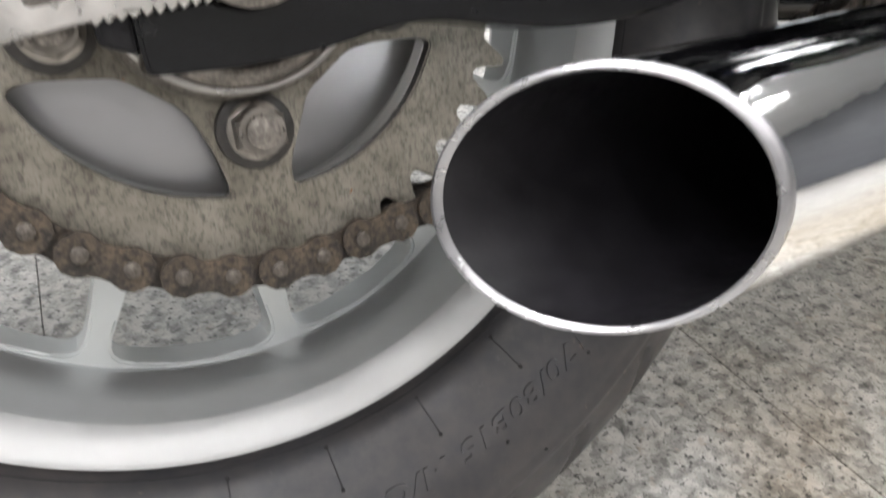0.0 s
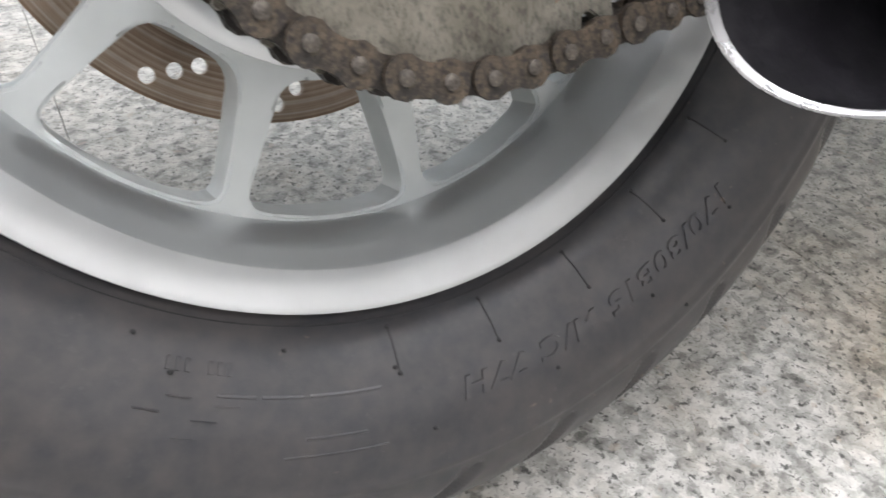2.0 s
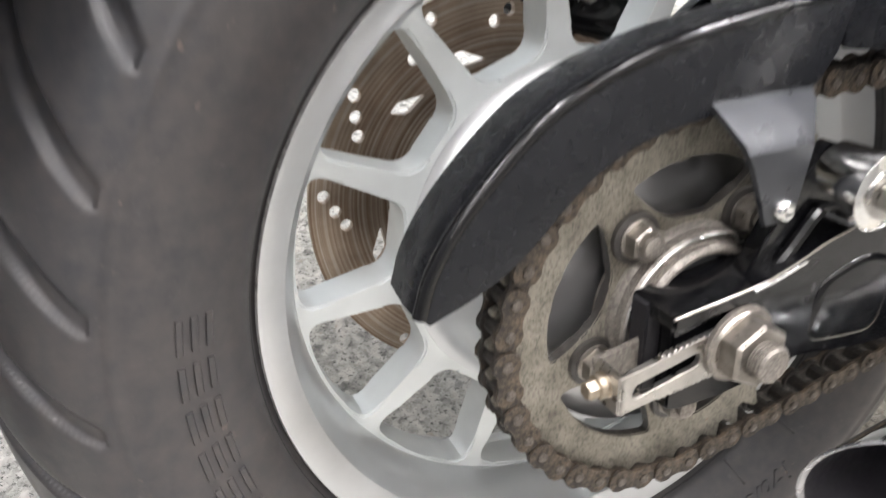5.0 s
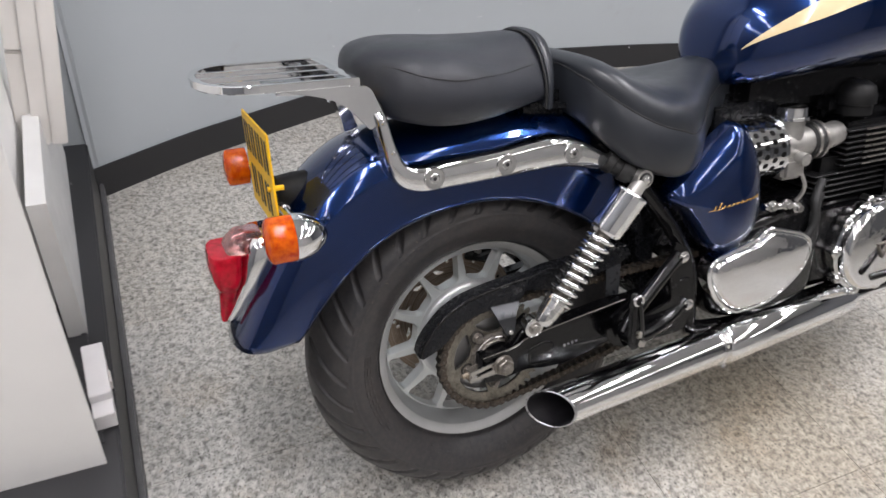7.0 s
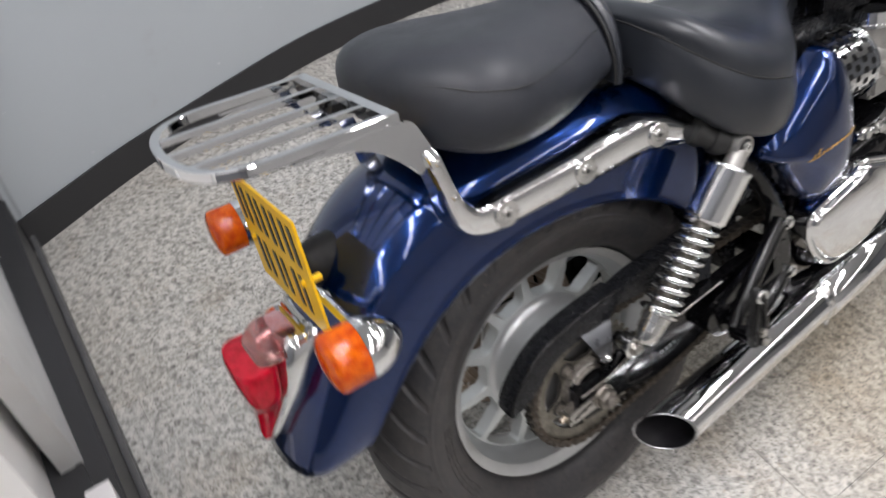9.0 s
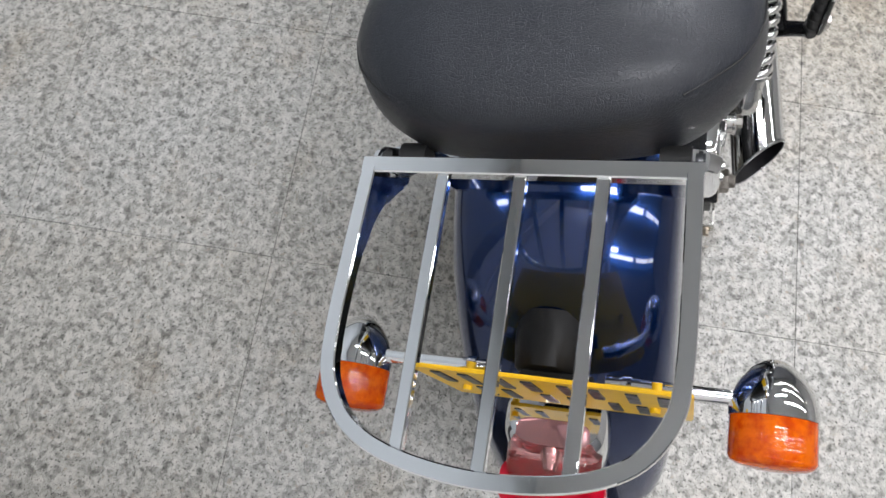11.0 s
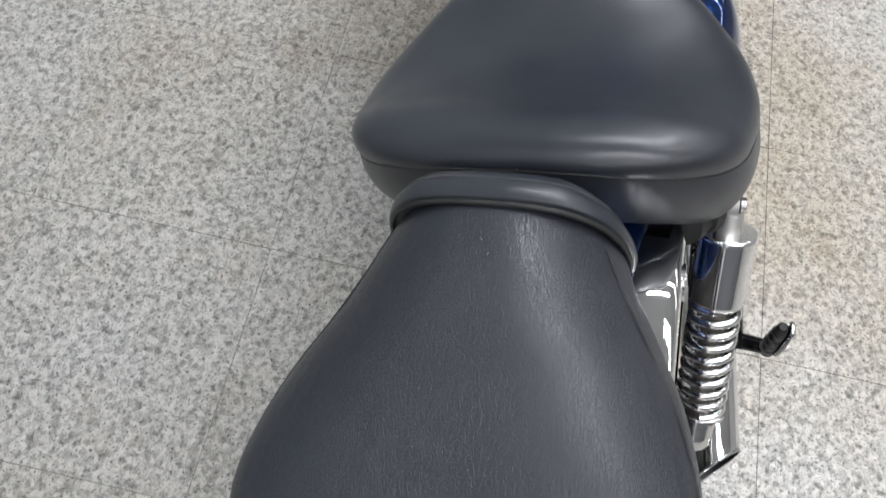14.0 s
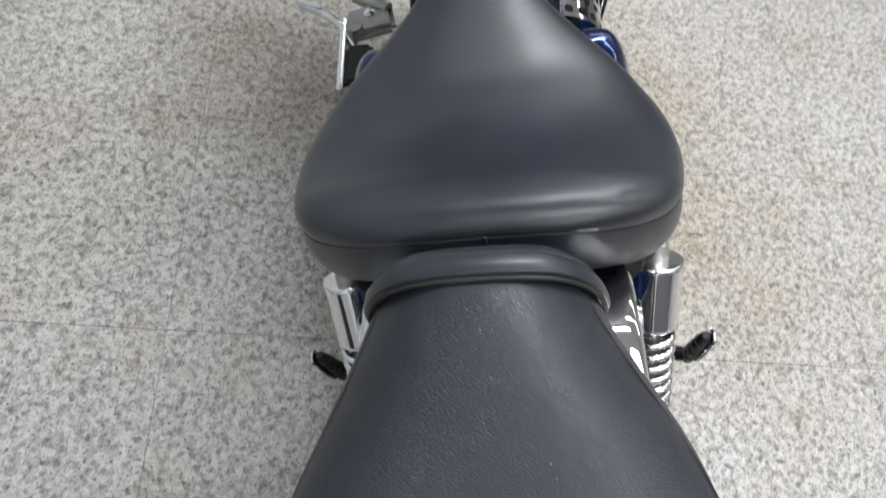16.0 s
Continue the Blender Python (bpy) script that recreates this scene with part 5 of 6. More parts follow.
part("plate_bracket", join(tube([(-0.290, 0, 0.660), (-0.315, 0, 0.660), (-0.338, 0, 0.659), (-0.342, 0, 0.659), (-0.343, 0, 0.659)], [0.034, 0.033, 0.031, 0.028, 0.020], 36), block((0.016, 0.075, 0.03), (-0.3515, -0.01, 0.672), (0, 6, 0), bevel=0.006)), MATTE_BLACK, bike, "black rubber cup bracket behind the number plate")


def indicator(side):
    y0, z0 = side * 0.184, 0.653 + (0.012 if side > 0 else 0.0)
    ring = lambda x, r: [(x, y0 + r * math.cos(2 * math.pi * k / 36), z0 + r * math.sin(2 * math.pi * k / 36)) for k in range(36)]
    shell = part("indicator", loft([ring(-0.3565, 0.030), ring(-0.3565, 0.0342), ring(-0.350, 0.0345), ring(-0.340, 0.0325), ring(-0.328, 0.0275), ring(-0.3165, 0.019), ring(-0.3095, 0.010), ring(-0.307, 0.003)]), CHROME, bike, "chrome bullet indicator with an amber lens")
    part("lens", loft([ring(-0.3567, 0.0300), ring(-0.3567, 0.0332), ring(-0.388, 0.0335), ring(-0.3915, 0.0318), ring(-0.3945, 0.026), ring(-0.3965, 0.014), ring(-0.397, 0.004)]), AMBER, shell, "amber ribbed lens")
    part("bulb", loft([ring(-0.362, 0.008), ring(-0.372, 0.011), ring(-0.382, 0.009), ring(-0.387, 0.003)]), CREAM, shell)
    part("stalk", tube([(-0.343, side * 0.05, z0 + 0.004), (-0.343, side * 0.156, z0 + 0.002)], 0.0068, 16), CHROME, shell)
    part("collar", tube([(-0.343, side * 0.072, z0 + 0.004), (-0.343, side * 0.064, z0 + 0.004)], 0.0085, 16), CHROME, shell)
    return shell


indicator(-1)
indicator(1)


def lamp_level(z, rear, ahead, w, n=36, power=0.62):
    """A level cut through the lamp: rounded box from its rear to its front."""
    xc, a = (rear + ahead) / 2, (ahead - rear) / 2
    out = []
    for k in range(n):
        t = 2 * math.pi * k / n
        c, s = math.cos(t), math.sin(t)
        out.append((xc + a * math.copysign(abs(c) ** power, c), w * math.copysign(abs(s) ** power, s), z))
    return out


def lamp_levels(table, steps=4):
    return [lamp_level(z, r, a, w) for z, r, a, w in smooth_table(table, steps)]


tail = part("tail_light", loft(lamp_levels([(0.454, -0.4475, -0.436, 0.006), (0.462, -0.4490, -0.424, 0.014), (0.49, -0.4370, -0.400, 0.027), (0.518, -0.4270, -0.385, 0.040), (0.545, -0.4200, -0.365, 0.047), (0.575, -0.4150, -0.345, 0.0505), (0.596, -0.4080, -0.335, 0.049), (0.606, -0.4000, -0.333, 0.043)])), CHROME, bike, "red tail light in a chrome housing")
part("lens", loft(lamp_levels([(0.456, -0.455, -0.446, 0.004), (0.460, -0.457, -0.442, 0.009), (0.472, -0.4575, -0.434, 0.013), (0.494, -0.4555, -0.430, 0.0200), (0.516, -0.4560, -0.424, 0.0300), (0.528, -0.4590, -0.419, 0.0420), (0.539, -0.4620, -0.416, 0.0480), (0.562, -0.4650, -0.412, 0.0510), (0.578, -0.4640, -0.410, 0.0515), (0.585, -0.4620, -0.410, 0.0505)])), RED, tail, "glossy red lens drawn to a tip below")
part("clear_window", loft([lamp_level(0.5853, -0.4360, -0.374, 0.0455, power=0.45), lamp_level(0.592, -0.4320, -0.373, 0.0435, power=0.42), lamp_level(0.604, -0.4200, -0.373, 0.0375, power=0.38), lamp_level(0.6065, -0.4170, -0.376, 0.0345, power=0.38)]), CLEAR, tail, "clear window over the lamp")
part("lamp_bulb", tube([(-0.375, 0, 0.592), (-0.405, 0, 0.594), (-0.420, 0, 0.594)], [0.010, 0.012, 0.006], 18), CHROME_WORN, tail)


# ---- seats ----
def seat_ring(x, w, top, bottom, seam, crown, n=40, lean=0.0, tuck=0.90):
    """One cross-section of a seat: crowned above, a soft shoulder, sides that draw in below."""
    out = []
    m = n // 2
    for k in range(m + 1):                             # over the top, from the right seam to the left
        t = -1 + 2 * k / m
        s = math.copysign(1 - (1 - abs(t)) ** 1.6, t)
        z = seam + (top - seam) * (1 - abs(s) ** (3.2 - crown)) ** (0.62 + 0.2 * crown)
        out.append((x + lean * (z - bottom), w * s, z))
    for k in range(1, m):                              # down the left side, under, and up the right
        t = k / m
        if t < 0.36:
            f = t / 0.36
            out.append((x + lean * (seam - (seam - bottom) * f - bottom), w * (1.0 + 0.02 * math.sin(math.pi * f) - (1 - tuck) * f ** 2.2), seam - (seam - bottom) * f))
        elif t <= 0.64:
            f = (t - 0.36) / 0.28
            out.append((x, w * tuck * (1 - 2 * f) * 0.98, bottom - 0.004))
        else:
            f = (1 - t) / 0.36
            out.append((x + lean * (seam - (seam - bottom) * f - bottom), -w * (1.0 + 0.02 * math.sin(math.pi * f) - (1 - tuck) * f ** 2.2), seam - (seam - bottom) * f))
    return out


PILLION = smooth_table([
    # x, half width, top, underside, seam height
    (-0.2195, 0.018, 0.848, 0.822, 0.840), (-0.2175, 0.046, 0.860, 0.812, 0.841), (-0.2105, 0.080, 0.871, 0.803, 0.839), (-0.197, 0.108, 0.880, 0.793, 0.837), (-0.174, 0.133, 0.886, 0.783, 0.834), (-0.140, 0.151, 0.8885, 0.774, 0.831), (-0.105, 0.157, 0.888, 0.770, 0.829),
    (-0.065, 0.154, 0.886, 0.768, 0.824), (-0.02, 0.143, 0.884, 0.769, 0.817), (0.03, 0.124, 0.884, 0.772, 0.809), (0.075, 0.105, 0.884, 0.775, 0.803), (0.100, 0.096, 0.881, 0.777, 0.801), (0.112, 0.089, 0.872, 0.780, 0.799)], 4)
seat_base = part("seat_base", block((0.12, 0.13, 0.05), (0.13, 0, 0.762), (0, 6, 0), bevel=0.02), BLACK_PLASTIC, bike, "black plastic seat base")
PILLION = [(r[0] if r[0] > -0.105 else -0.105 + (r[0] + 0.105) * 0.88, *list(r)[1:]) for r in PILLION]


def seat_crown(x):
    """How softly the top rolls over: square-shouldered behind, rounder towards the front."""
    return -0.6 + 1.3 * min(1.0, max(0.0, (x + 0.10) / 0.13))


def seat_shift(x):
    """The narrow front of the pillion sits a little to the bike's left."""
    return 0.005 * min(1.0, max(0.0, x / 0.08))


pillion = part("pillion_seat", loft([[(x, y + seat_shift(x), z) for x, y, z in seat_ring(*row, seat_crown(row[0]))] for row in PILLION]), VINYL, bike, "black grained vinyl pillion seat", angle=60)


def pillion_top(x, y):
    """Height of the pillion's upper side at a place."""
    w, top, under, seam = [float(np.interp(x, [r[0] for r in PILLION], [r[k] for r in PILLION])) for k in (1, 2, 3, 4)]
    c = seat_crown(x)
    return seam + (top - seam) * max(0.0, 1 - min(1.0, abs(y) / w) ** (3.2 - c)) ** (0.62 + 0.2 * c)


side_seam = []
for x, f in ((0.094, 0.84), (0.06, 0.87), (0.02, 0.91), (-0.03, 0.955), (-0.075, 0.985), (-0.11, 0.985), (-0.14, 0.97), (-0.16, 0.94), (-0.18, 0.90)):
    y = f * float(np.interp(x, [r[0] for r in PILLION], [r[1] for r in PILLION]))
    side_seam.append((x, y, pillion_top(x, y) + 0.0002))
for side in (-1, 1):
    part("piping", tube(curve_points([(x, side * y + seat_shift(x), z) for x, y, z in side_seam], 4), 0.0008, 8), BLACK_RUBBER, pillion)
ARCH = [(0.1080, 0.100, 0.764), (0.1075, 0.1025, 0.790), (0.1065, 0.0985, 0.815), (0.1050, 0.0880, 0.841), (0.1025, 0.0735, 0.861), (0.1005, 0.0540, 0.8755), (0.0998, 0.027, 0.8820), (0.0995, 0.0, 0.8835)]
ARCH = curve_points([(x, 0.005 - y * 0.95, z) for x, y, z in ARCH] + [(x, 0.005 + y * 0.95, z) for x, y, z in ARCH[-2::-1]], 5)
rings, gap = [], []
for k, q in enumerate(ARCH):
    d = ARCH[min(k + 1, len(ARCH) - 1)] - ARCH[max(k - 1, 0)]
    out = Vector((0, -d.z, d.y)).normalized()
    w = 0.016 + 0.016 * min(1.0, max(0.0, (q.z - 0.79) / 0.085))
    rings.append([q + Vector((w * a, 0, 0)) + out * b for a, b in ((0.0, -0.012), (0.0, 0.001), (0.06, 0.0038), (0.22, 0.0052), (0.45, 0.0040), (0.70, 0.0002), (0.88, -0.0055), (0.97, -0.012), (1.0, -0.022), (1.0, -0.05), (0.4, -0.05))])
    gap.append(q + Vector((-0.0016, 0, 0)) + out * 0.0004)
part("front_roll", loft(rings), VINYL_SMOOTH, pillion, "rolled vinyl band across the seat's front")
hem = curve_points([(a + b) * 0.5 + Vector((0, 0, 0.0004)) for a, b in [(ring[4], ring[5]) for ring in rings] if a.z > 0.845], 3)
part("roll_stitching", join(*[tube([a, a + (b - a) * 0.6], 0.0006, 5) for a, b in zip(hem, hem[1:])]), THREAD, pillion, "grey stitching along the rolled band")
part("roll_piping", tube(gap, 0.0021, 8), BLACK_RUBBER, pillion)

# plan of the rider seat, from the middle of its rear round to its nose: x, y, seam height, lower edge
RIM_LINE = [(0.1600, 0.0, 0.8265, 0.745), (0.1605, 0.055, 0.8245, 0.745), (0.1645, 0.095, 0.8150, 0.737), (0.1715, 0.122, 0.8060, 0.727), (0.182, 0.143, 0.794, 0.711), (0.198, 0.164, 0.779, 0.694), (0.222, 0.180, 0.761, 0.674), (0.255, 0.189, 0.742, 0.655), (0.29, 0.192, 0.727, 0.641), (0.325, 0.188, 0.716, 0.632),
            (0.36, 0.177, 0.705, 0.632), (0.40, 0.150, 0.711, 0.637), (0.44, 0.112, 0.724, 0.648), (0.475, 0.080, 0.738, 0.664), (0.51, 0.057, 0.750, 0.684), (0.545, 0.046, 0.759, 0.706), (0.576, 0.034, 0.764, 0.722), (0.588, 0.0, 0.764, 0.727)]
plan = curve_points([(x, y, s) for x, y, s, b in RIM_LINE], 4)
low = curve_points([(b, 0, 0) for x, y, s, b in RIM_LINE], 4)
side_pts = [(p, q.x) for p, q in zip(plan, low)]
loop_pts = side_pts + [(Vector((p.x, -p.y, p.z)), b) for p, b in side_pts[-2:0:-1]]
TOP_LINE = [(0.13, 0.836), (0.16, 0.843), (0.182, 0.846), (0.215, 0.834), (0.25, 0.812), (0.29, 0.793), (0.33, 0.782), (0.37, 0.779), (0.41, 0.784), (0.445, 0.790), (0.475, 0.796), (0.505, 0.802), (0.535, 0.805), (0.56, 0.801), (0.585, 0.788)]
top_fit = curve_points([(x, z, 0) for x, z in TOP_LINE], 6)


def rider_level(f):
    """One ring of the seat: f from 0 (under its edge) by 1 (the seam) to 2 (the middle line)."""
    out = []
    for p, b in loop_pts:
        mid = Vector((min(max(p.x, 0.235), 0.545), 0.0))
        way = Vector((p.x, p.y)) - mid
        if f <= 1:
            s = 0.93 + 0.14 * f ** 0.5 - 0.085 * f ** 3
            z = b + (p.z - b) * f
        else:
            turn = (f - 1) * math.pi / 2
            s = 0.985 * max(0.0, math.cos(turn)) ** 0.5 + 0.026 * math.sin(min(math.pi, turn * 3.2)) if f < 2 else 0.0
            q = mid + way * s
            top = float(np.interp(q.x, [v.x for v in top_fit], [v.y for v in top_fit]))
            z = p.z + (top - p.z) * math.sin(turn) ** 0.85
        q = mid + way * s
        out.append((q.x, q.y + 0.004, z))
    return out


levels = [0.0, 0.04, 0.12, 0.25, 0.4, 0.55, 0.7, 0.82, 0.92, 0.97, 1.0, 1.012, 1.03, 1.06, 1.11, 1.17, 1.25, 1.34, 1.45, 1.57, 1.69, 1.79, 1.87, 1.93, 1.97, 1.99, 2.0]
under = [(x * 0.94 + 0.02, y * 0.9, z - 0.004) for x, y, z in rider_level(0.0)]
bottom = [(min(max(x, 0.235), 0.535), 0.0036, 0.70 + 0.05 * (x > 0.45)) for x, y, z in under]
bm = loft([bottom, under] + [rider_level(f) for f in levels], caps=False)
bmesh.ops.remove_doubles(bm, verts=bm.verts, dist=1e-5)
rider = part("rider_seat", bm, VINYL_SMOOTH, bike, "broad black vinyl rider seat with stitched seam", angle=60)
seam_loop = [Vector(p) + Vector((0, 0, 0.0003)) for p in rider_level(1.0)]
part("piping", tube(seam_loop, 0.0012, 8, loop=True), BLACK_RUBBER, rider)
back_row = sorted([Vector(p) for p in rider_level(1.035) if p[0] < 0.175], key=lambda p: p.y)
thread = curve_points(back_row, 5)
part("stitching", join(*[tube([a, a + (b - a) * 0.6], 0.0007, 5) for a, b in zip(thread, thread[1:])]), THREAD, rider, "grey stitching along the rear seam")
tag_line = [Vector(rider_level(f)[0]) + Vector((-0.0006, -0.003, 0.0004)) for f in (0.82, 0.92, 1.0, 1.06, 1.11)]
part("centre_stitch", tube(tag_line, 0.0016, 6), BLACK_RUBBER, rider)

# ---- side cover and tank ----
cover_loop = outline([(0.484, 0.712), (0.528, 0.664), (0.553, 0.596), (0.560, 0.510), (0.545, 0.474), (0.508, 0.4525), (0.464, 0.4465), (0.438, 0.464), (0.402, 0.515), (0.360, 0.559), (0.330, 0.579), (0.350, 0.612)], [0.03, 0.04, 0.04, 0.02, 0.02, 0.02, 0.02, 0.03, 0.02, 0.02, 0.03, 0.03], 4)
side_cover = part("side_cover", pillow(cover_loop, -0.135, -0.176, 8, 0.25), BLUE, bike, "dark blue side cover with gold lettering", angle=60)


def pillow_y(loop, x, z, y_edge, y_top, flat):
    """How far out a swelling cover lies at a place."""
    c = sum((Vector(p) for p in loop), Vector((0, 0))) / len(loop)
    p = Vector((x, z)) - c
    best = max(loop, key=lambda q: (Vector(q) - c).normalized().dot(p.normalized()))
    s = min(1.0, p.length / (Vector(best) - c).length)
    a = math.acos(max(0.0, min(1.0, (s - flat) / (1 - flat))))
    return y_edge + (y_top - y_edge) * math.sin(a)


for k, tall in enumerate((0.011, 0.016, 0.0075, 0.006, 0.0065, 0.006, 0.0075, 0.006, 0.006, 0.0065, 0.006)):   # the model's name, as slanted gold strokes
    x = 0.418 + 0.0105 * k
    z = 0.5535 + 0.0008 * k
    part("lettering_bar", block((0.0017, 0.0012, tall), (x, pillow_y(cover_loop, x, z, -0.135, -0.176, 0.25) - 0.0008, z + tall * 0.4), (0, 28, 0), bevel=0.0003, segments=1), GOLD, side_cover)
under = []
for k in range(15):
    x = 0.406 + 0.0086 * k
    z = 0.5530 + 0.0009 * k + 0.0012 * math.sin(k * 1.9)
    under.append((x, pillow_y(cover_loop, x, z, -0.135, -0.176, 0.25) - 0.0006, z))
part("lettering_line", tube(under, 0.0005, 6), GOLD, side_cover)
part("side_cover_far", mirror(pillow(cover_loop, -0.135, -0.176, 8, 0.25)), BLUE, bike, "dark blue side cover", angle=60)

TANK = [(row[0] + 0.055, *row[1:]) for row in smooth_table([(0.452, 0.040, 0.810, 0.770), (0.458, 0.066, 0.850, 0.760), (0.474, 0.092, 0.893, 0.754), (0.515, 0.122, 0.930, 0.752), (0.60, 0.156, 0.972, 0.757), (0.70, 0.172, 1.008, 0.764), (0.85, 0.170, 1.012, 0.775), (1.0, 0.145, 0.992, 0.786), (1.10, 0.105, 0.962, 0.80), (1.15, 0.05, 0.93, 0.82)], 5)]


def tank_point(row, f, out=0.0):
    """f: 0 at the middle of the underside, 1 at the top ridge, on the right side."""
    x, w, top, low = row
    a = math.pi * (f - 0.5)
    c, s = math.cos(a), math.sin(a)
    z = (top + low) / 2 + (top - low) / 2 * math.copysign(abs(s) ** 0.9, s)
    return Vector((x, -(w + out) * c ** 0.72 if c > 1e-6 else 0.0, z - 0.018 * max(0.0, -s) * c))


rings = []
for row in TANK:
    right = [tank_point(row, k / 18) for k in range(19)]
    rings.append(right + [Vector((p.x, -p.y, p.z)) for p in right[-2:0:-1]])
tank = part("fuel_tank", loft(rings), BLUE, bike, "dark metallic blue fuel tank with a cream flash", angle=60)
flash = []
for i in range(9, len(TANK)):
    t = (i - 9) / (len(TANK) - 10)
    mid, wide = 0.52 + 0.14 * min(1.0, t * 1.6), 0.003 + 0.085 * min(1.0, t * 1.9)
    flash.append([tank_point(TANK[i], mid - wide + 2 * wide * k / 8, 0.0012) for k in range(9)])
part("cream_flash", loft(flash, closed=False), CREAM, tank, "cream flash on the tank side")

# ---- engine ----
engine = part("engine", join(block((0.50, 0.26, 0.24), (0.82, 0, 0.40), bevel=0.04, segments=3), block((0.16, 0.22, 0.16), (0.56, 0, 0.42), bevel=0.03, segments=3)), SATIN_BLACK, bike, "black parallel twin engine with finned cylinders")
for k in range(5):
    z = 0.502 + 0.0125 * k
    part("barrel_fin", block((0.245, 0.235, 0.0042), (0.855, 0, z), bevel=0.0016, segments=1), MATTE_BLACK, engine)
part("barrel", block((0.22, 0.20, 0.11), (0.855, 0, 0.55), bevel=0.02), MATTE_BLACK, engine)
for k in range(7):
    z = 0.567 + 0.0122 * k
    part("head_fin", block((0.24, 0.245, 0.0046), (0.925, 0, z), bevel=0.0012, segments=1), MATTE_BLACK, engine, "finned head with bright machined edges")
    part("fin_edge", block((0.19, 0.003, 0.0040), (0.950, -0.1232, z), bevel=0.0), STEEL, engine)
part("head", block((0.20, 0.21, 0.08), (0.90, 0, 0.635), bevel=0.02), SATIN_BLACK, engine)
for x in (0.850, 0.985):
    part("cam_cover", tube([(x, -0.085, 0.668), (x, -0.085, 0.688), (x, -0.085, 0.690), (x, -0.085, 0.708), (x, -0.085, 0.724), (x, -0.085, 0.734), (x, -0.085, 0.739)], [0.036, 0.036, 0.041, 0.041, 0.036, 0.023, 0.005], 36), MATTE_BLACK, engine, "domed black cam cover")
part("backbone", block((0.62, 0.15, 0.09), (0.86, 0, 0.735), (0, 2, 0), bevel=0.02), SATIN_BLACK, engine)
# added black block, hides the bright floor behind the carburettor
part("gap_filler", block((0.25, 0.13, 0.17), (0.605, 0.0, 0.650), bevel=0.02), BLACK_PLASTIC, engine)
part("cam_box", block((0.24, 0.16, 0.05), (0.89, 0, 0.69), bevel=0.015), SATIN_BLACK, engine)

part("front_case", block((0.30, 0.24, 0.34), (1.05, 0, 0.44), (0, -6, 0), bevel=0.05, segments=3), SATIN_BLACK, engine)

# carburettor with its perforated chrome sleeve
carb = part("carburettor", join(tube([(0.615, -0.105, 0.632), (0.70, -0.105, 0.632)], 0.030, 28), tube([(0.655, -0.105, 0.63), (0.655, -0.105, 0.69)], 0.027, 24), block((0.06, 0.06, 0.045), (0.648, -0.110, 0.590), bevel=0.008), tube([(0.66, -0.13, 0.61), (0.66, -0.152, 0.61)], 0.013, 16)), CARB, bike, "bare metal carburettor")
part("top_cap", join(tube([(0.655, -0.105, 0.688), (0.655, -0.105, 0.708)], [0.031, 0.029], 10), tube([(0.655, -0.105, 0.684), (0.655, -0.105, 0.690)], 0.034, 24)), CHROME, carb)
part("intake_rubber", tube([(0.70, -0.105, 0.632), (0.705, -0.105, 0.632), (0.725, -0.105, 0.632), (0.73, -0.105, 0.632)], [0.032, 0.038, 0.038, 0.034], 28), BLACK_RUBBER, carb)
part("clip", join(*[tube([(x, -0.105, 0.632), (x + 0.006, -0.105, 0.632)], 0.0395, 28) for x in (0.704, 0.722)]), STEEL, carb)
part("manifold", tube(curve_points([(0.73, -0.105, 0.632), (0.77, -0.10, 0.632), (0.80, -0.09, 0.632)], 4), 0.026, 24), CARB, carb)
part("fuel_hose", tube(curve_points([(0.665, -0.135, 0.585), (0.680, -0.14, 0.55), (0.678, -0.13, 0.52), (0.66, -0.12, 0.50)], 5), 0.004, 8), CARB, carb)


def sleeve(x0, x1, r, y, z):
    """A chrome sleeve with rows of round holes."""
    rows, around, fine = 4, 22, 10
    bm = bmesh.new()
    nx, na = rows * fine, around * fine
    grid = {}
    for i in range(nx + 1):
        for k in range(na):
            a = 2 * math.pi * k / na
            grid[i, k] = bm.verts.new((x0 + (x1 - x0) * i / nx, y + r * math.cos(a), z + r * math.sin(a)))
    for i in range(nx):
        for k in range(na):
            c = [grid[i, k], grid[i + 1, k], grid[i + 1, (k + 1) % na], grid[i, (k + 1) % na]]
            row = i // fine
            fx = ((i + 0.5) / fine) % 1.0 - 0.5
            fa = (((k + 0.5) / fine + 0.5 * (row % 2)) % 1.0) - 0.5
            if math.hypot(fx, fa) < 0.33:
                continue
            bm.faces.new(c)
    return bm


filter_sleeve = part("filter_sleeve", sleeve(0.530, 0.612, 0.063, -0.085, 0.628), CHROME, carb, "perforated chrome filter sleeve")
for x in (0.526, 0.610):
    part("sleeve_rim", tube([(x, -0.085, 0.628), (x + 0.006, -0.085, 0.628)], 0.0645, 48), CHROME, carb)
part("filter_core", tube([(0.53, -0.085, 0.628), (0.612, -0.085, 0.628)], 0.055, 32), BLACK_RUBBER, carb)

# chrome covers on the engine's right side
COVER = [(0.4310, 0.428), (0.4420, 0.443), (0.491, 0.455), (0.548, 0.467), (0.561, 0.479), (0.577, 0.486), (0.657, 0.461), (0.684, 0.448), (0.694, 0.426), (0.685, 0.388), (0.657, 0.359), (0.600, 0.322), (0.500, 0.317), (0.456, 0.357), (0.434, 0.400)]
BENDS = [0.010, 0.014, 0.03, 0.008, 0.008, 0.010, 0.04, 0.014, 0.020, 0.03, 0.04, 0.03, 0.03, 0.03, 0.02]
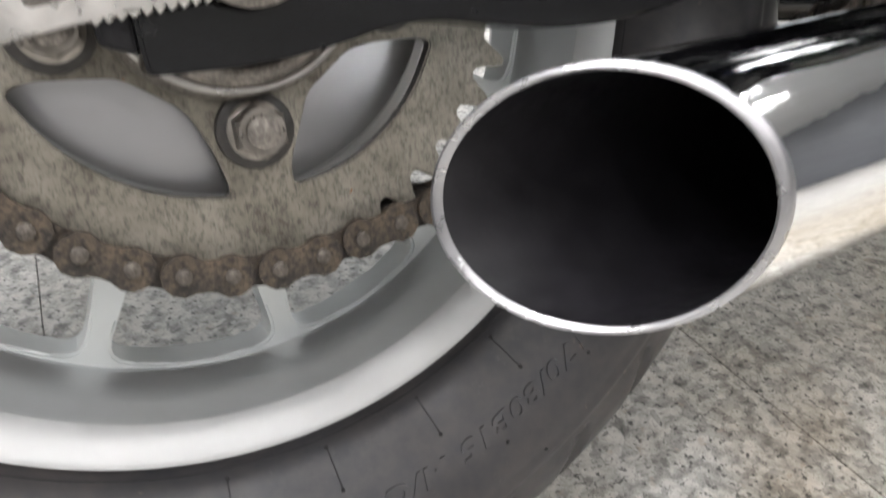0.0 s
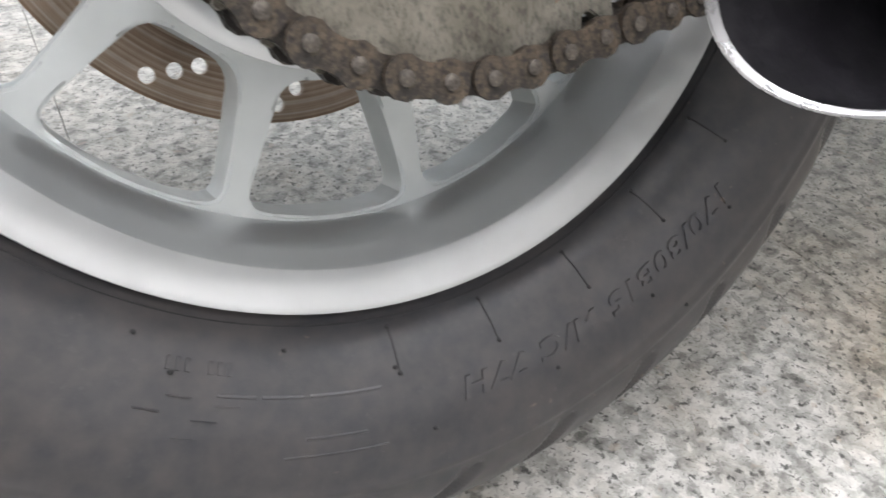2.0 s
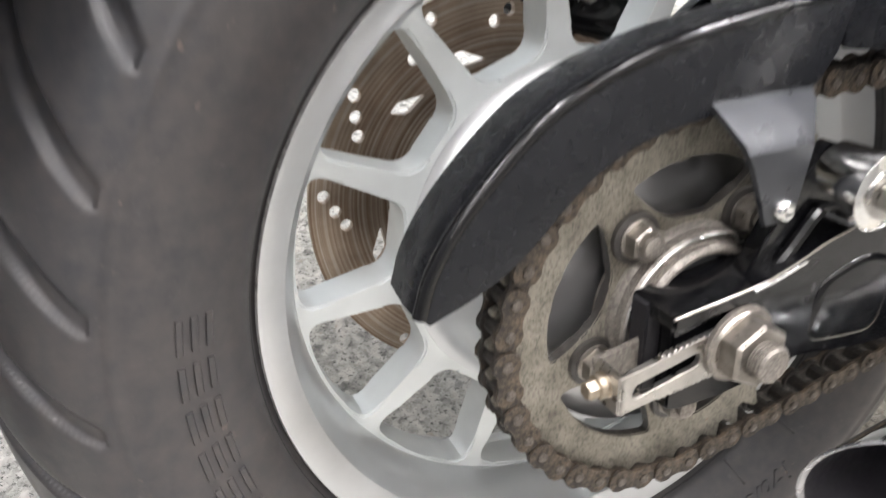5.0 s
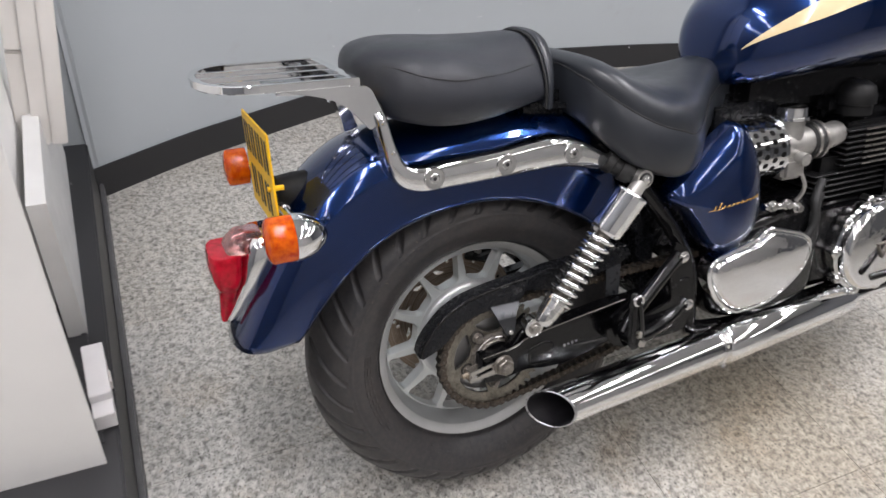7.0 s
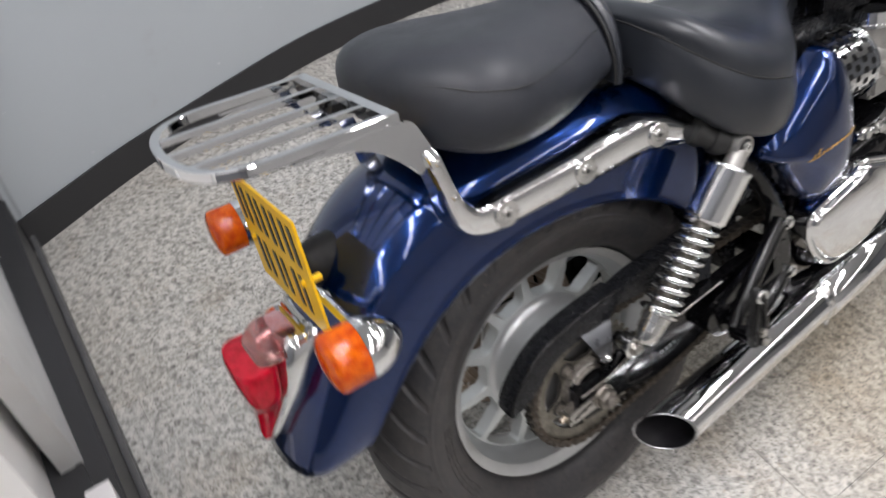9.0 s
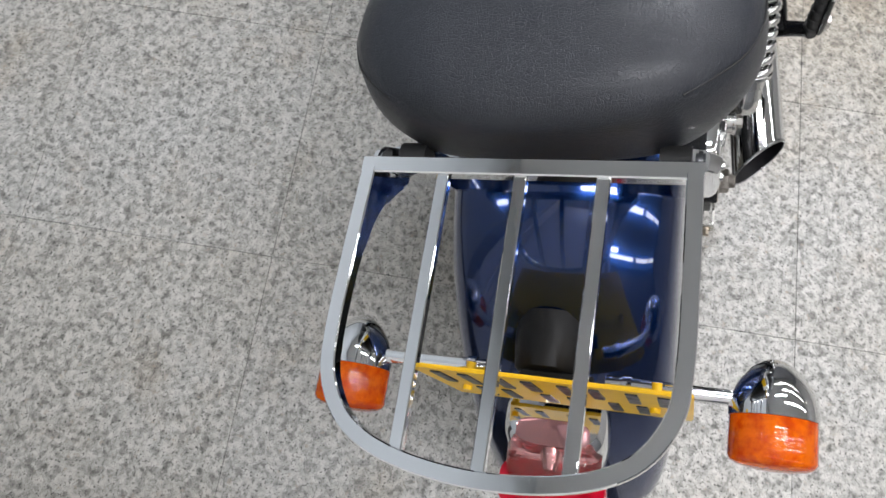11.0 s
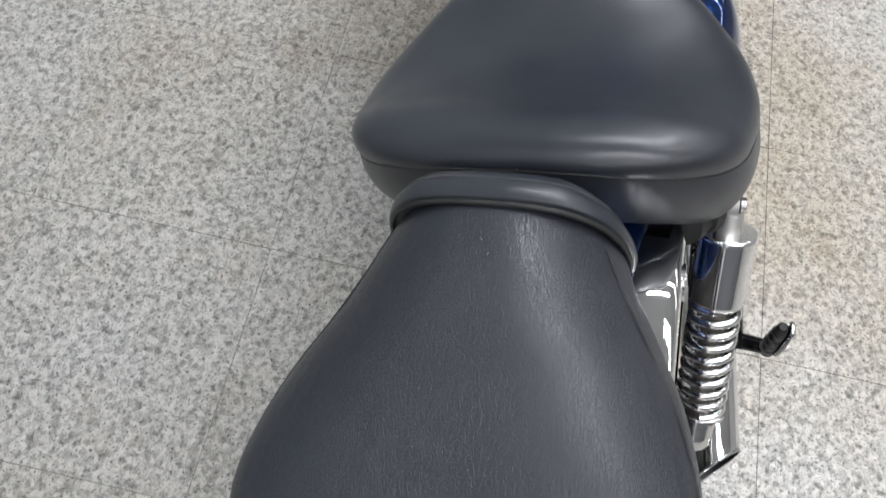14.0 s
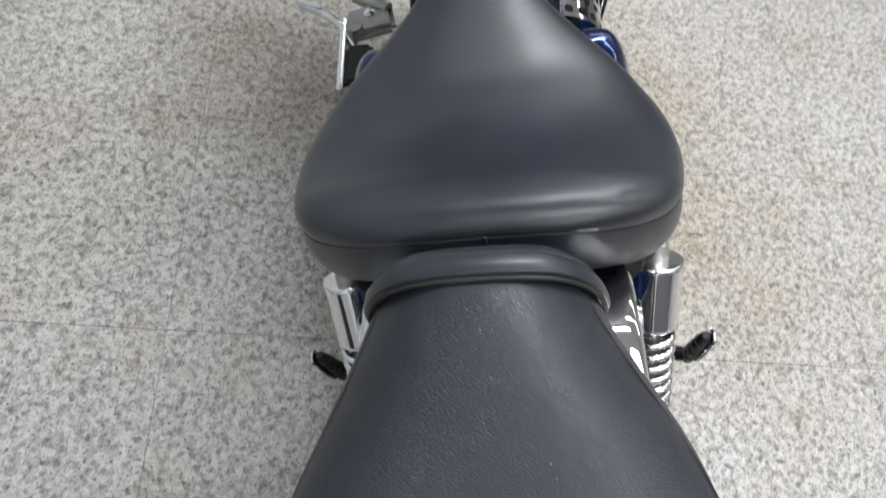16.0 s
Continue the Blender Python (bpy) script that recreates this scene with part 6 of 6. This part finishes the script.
sprocket_cover = part("sprocket_cover", pillow(outline([(0.5675 + (x - 0.5675) * 0.985, 0.402 + (z - 0.402) * 0.97) for x, z in COVER], BENDS, 4), -0.150, -0.176, 7, 0.88), COVER_CHROME, bike, "polished chrome sprocket cover", angle=60)
part("cover_lip", tube([(x, -0.164, z) for x, z in outline(COVER, BENDS, 4)], 0.0048, 8, loop=True), CHROME, sprocket_cover)
for x, z in ((0.585, 0.527), (0.625, 0.524), (0.655, 0.512)):
    part("cover_bolt", hexagon((x, -0.150, z), (0, -1, 0), 0.0085, 0.012, 1.3), CHROME_WORN, sprocket_cover)
part("link_rod", tube([(0.57, -0.145, 0.525), (0.66, -0.145, 0.515)], 0.008, 12), CHROME_WORN, sprocket_cover)

clutch_c = Vector((0.900, 0.387))
loop = []
for k in range(120):
    a = 2 * math.pi * k / 120
    r = 0.1095 + 0.0085 * max(0.0, math.cos(a * 10)) ** 1.5
    loop.append((clutch_c.x + r * math.cos(a) * 1.02, clutch_c.y + r * math.sin(a)))
clutch = part("clutch_cover", join(plate([loop], -0.153, -0.138, 0.003), pillow([(clutch_c.x + 0.1045 * math.cos(a) * 1.02, clutch_c.y + 0.1045 * math.sin(a)) for a in [2 * math.pi * k / 72 for k in range(72)]], -0.150, -0.177, 8, 0.88)), COVER_CHROME, bike, "round chrome clutch cover with bolts round its edge", angle=60)
for k in range(10):
    a = 2 * math.pi * k / 10
    c = Vector((clutch_c.x + 0.1125 * math.cos(a), -0.154, clutch_c.y + 0.1100 * math.sin(a)))
    part("cover_bolt", join(tube([c + Vector((0, 0.02, 0)), c, c - Vector((0, 0.003, 0))], [0.0115, 0.0115, 0.009], 18), tube([c, c - Vector((0, 0.0075, 0))], 0.0055, 6)), CHROME_WORN, clutch)
badge = [clutch_c + Vector((0.025 * math.cos(radians(90 + 120 * k + 180)), 0.025 * math.sin(radians(90 + 120 * k + 180)))) for k in range(3)]
hole = [clutch_c + Vector((0.0175 * math.cos(radians(90 + 120 * k + 180)), 0.0175 * math.sin(radians(90 + 120 * k + 180)))) for k in range(3)]
part("badge", plate([[tuple(p) for p in badge], [tuple(p) for p in hole]], -0.1815, -0.1775, 0.0005), STEEL_DULL, clutch, "dark triangular badge")
pedal = part("brake_pedal", join(tube(curve_points([(0.86, -0.19, 0.33), (0.92, -0.21, 0.35), (0.98, -0.215, 0.40), (1.04, -0.215, 0.42)], 5), 0.008, 12), block((0.08, 0.045, 0.015), (1.06, -0.215, 0.43), bevel=0.005)), SATIN_BLACK, bike, "black rear brake pedal")
part("engine_case", pillow(outline([(0.46, 0.50), (0.74, 0.53), (0.76, 0.30), (0.60, 0.27), (0.46, 0.30)], 0.05), -0.105, -0.150, 4, 0.75), SATIN_BLACK, engine)
for z in (0.44, 0.47):
    part("hose", tube(curve_points([(0.66, -0.155, z - 0.06), (0.70, -0.16, z), (0.705, -0.15, z + 0.05), (0.74, -0.13, z + 0.08)], 5), 0.009, 10), BLACK_RUBBER, engine)

# what shows beyond the seat on the far side
gear = part("gear_lever", tube(curve_points([(0.86, 0.265, 0.315), (0.90, 0.288, 0.325), (0.918, 0.302, 0.330), (0.945, 0.335, 0.333), (0.972, 0.378, 0.333)], 5), 0.0085, 12), CHROME_WORN, bike, "bright gear lever on the far side")
part("lever_pad", block((0.024, 0.070, 0.020), (0.958, 0.355, 0.334), (0, 0, -28), bevel=0.008), CHROME_WORN, gear)
board = part("footrest", block((0.095, 0.052, 0.03), (0.810, 0.254, 0.318), bevel=0.008), BLACK_RUBBER, bike, "black rubber rider footrest")
part("footrest_plate", block((0.180, 0.012, 0.030), (0.838, 0.286, 0.320), bevel=0.004), CHROME_WORN, board)
part("footrest_bracket", join(block((0.075, 0.095, 0.028), (0.915, 0.236, 0.322), (0, 0, 12), bevel=0.010), tube([(0.935, 0.20, 0.33), (0.975, 0.265, 0.335)], 0.014, 16), tube([(0.890, 0.262, 0.328), (0.890, 0.262, 0.345)], 0.016, 20)), CARB, board, "cast metal footrest bracket")
part("bracket_bolt", hexagon((0.925, 0.235, 0.336), (0, 0, 1), 0.008, 0.008), CHROME_WORN, board)

# ---- floor tiles, one by one ----
TX, TY = 0.4715, 0.4725
bm = block((TX - 0.0009, TY - 0.0009, 0.012), (0, 0, 0), bevel=0.0006, segments=1)
tile_me = bpy.data.meshes.new("tile")
bm.to_mesh(tile_me)
bm.free()
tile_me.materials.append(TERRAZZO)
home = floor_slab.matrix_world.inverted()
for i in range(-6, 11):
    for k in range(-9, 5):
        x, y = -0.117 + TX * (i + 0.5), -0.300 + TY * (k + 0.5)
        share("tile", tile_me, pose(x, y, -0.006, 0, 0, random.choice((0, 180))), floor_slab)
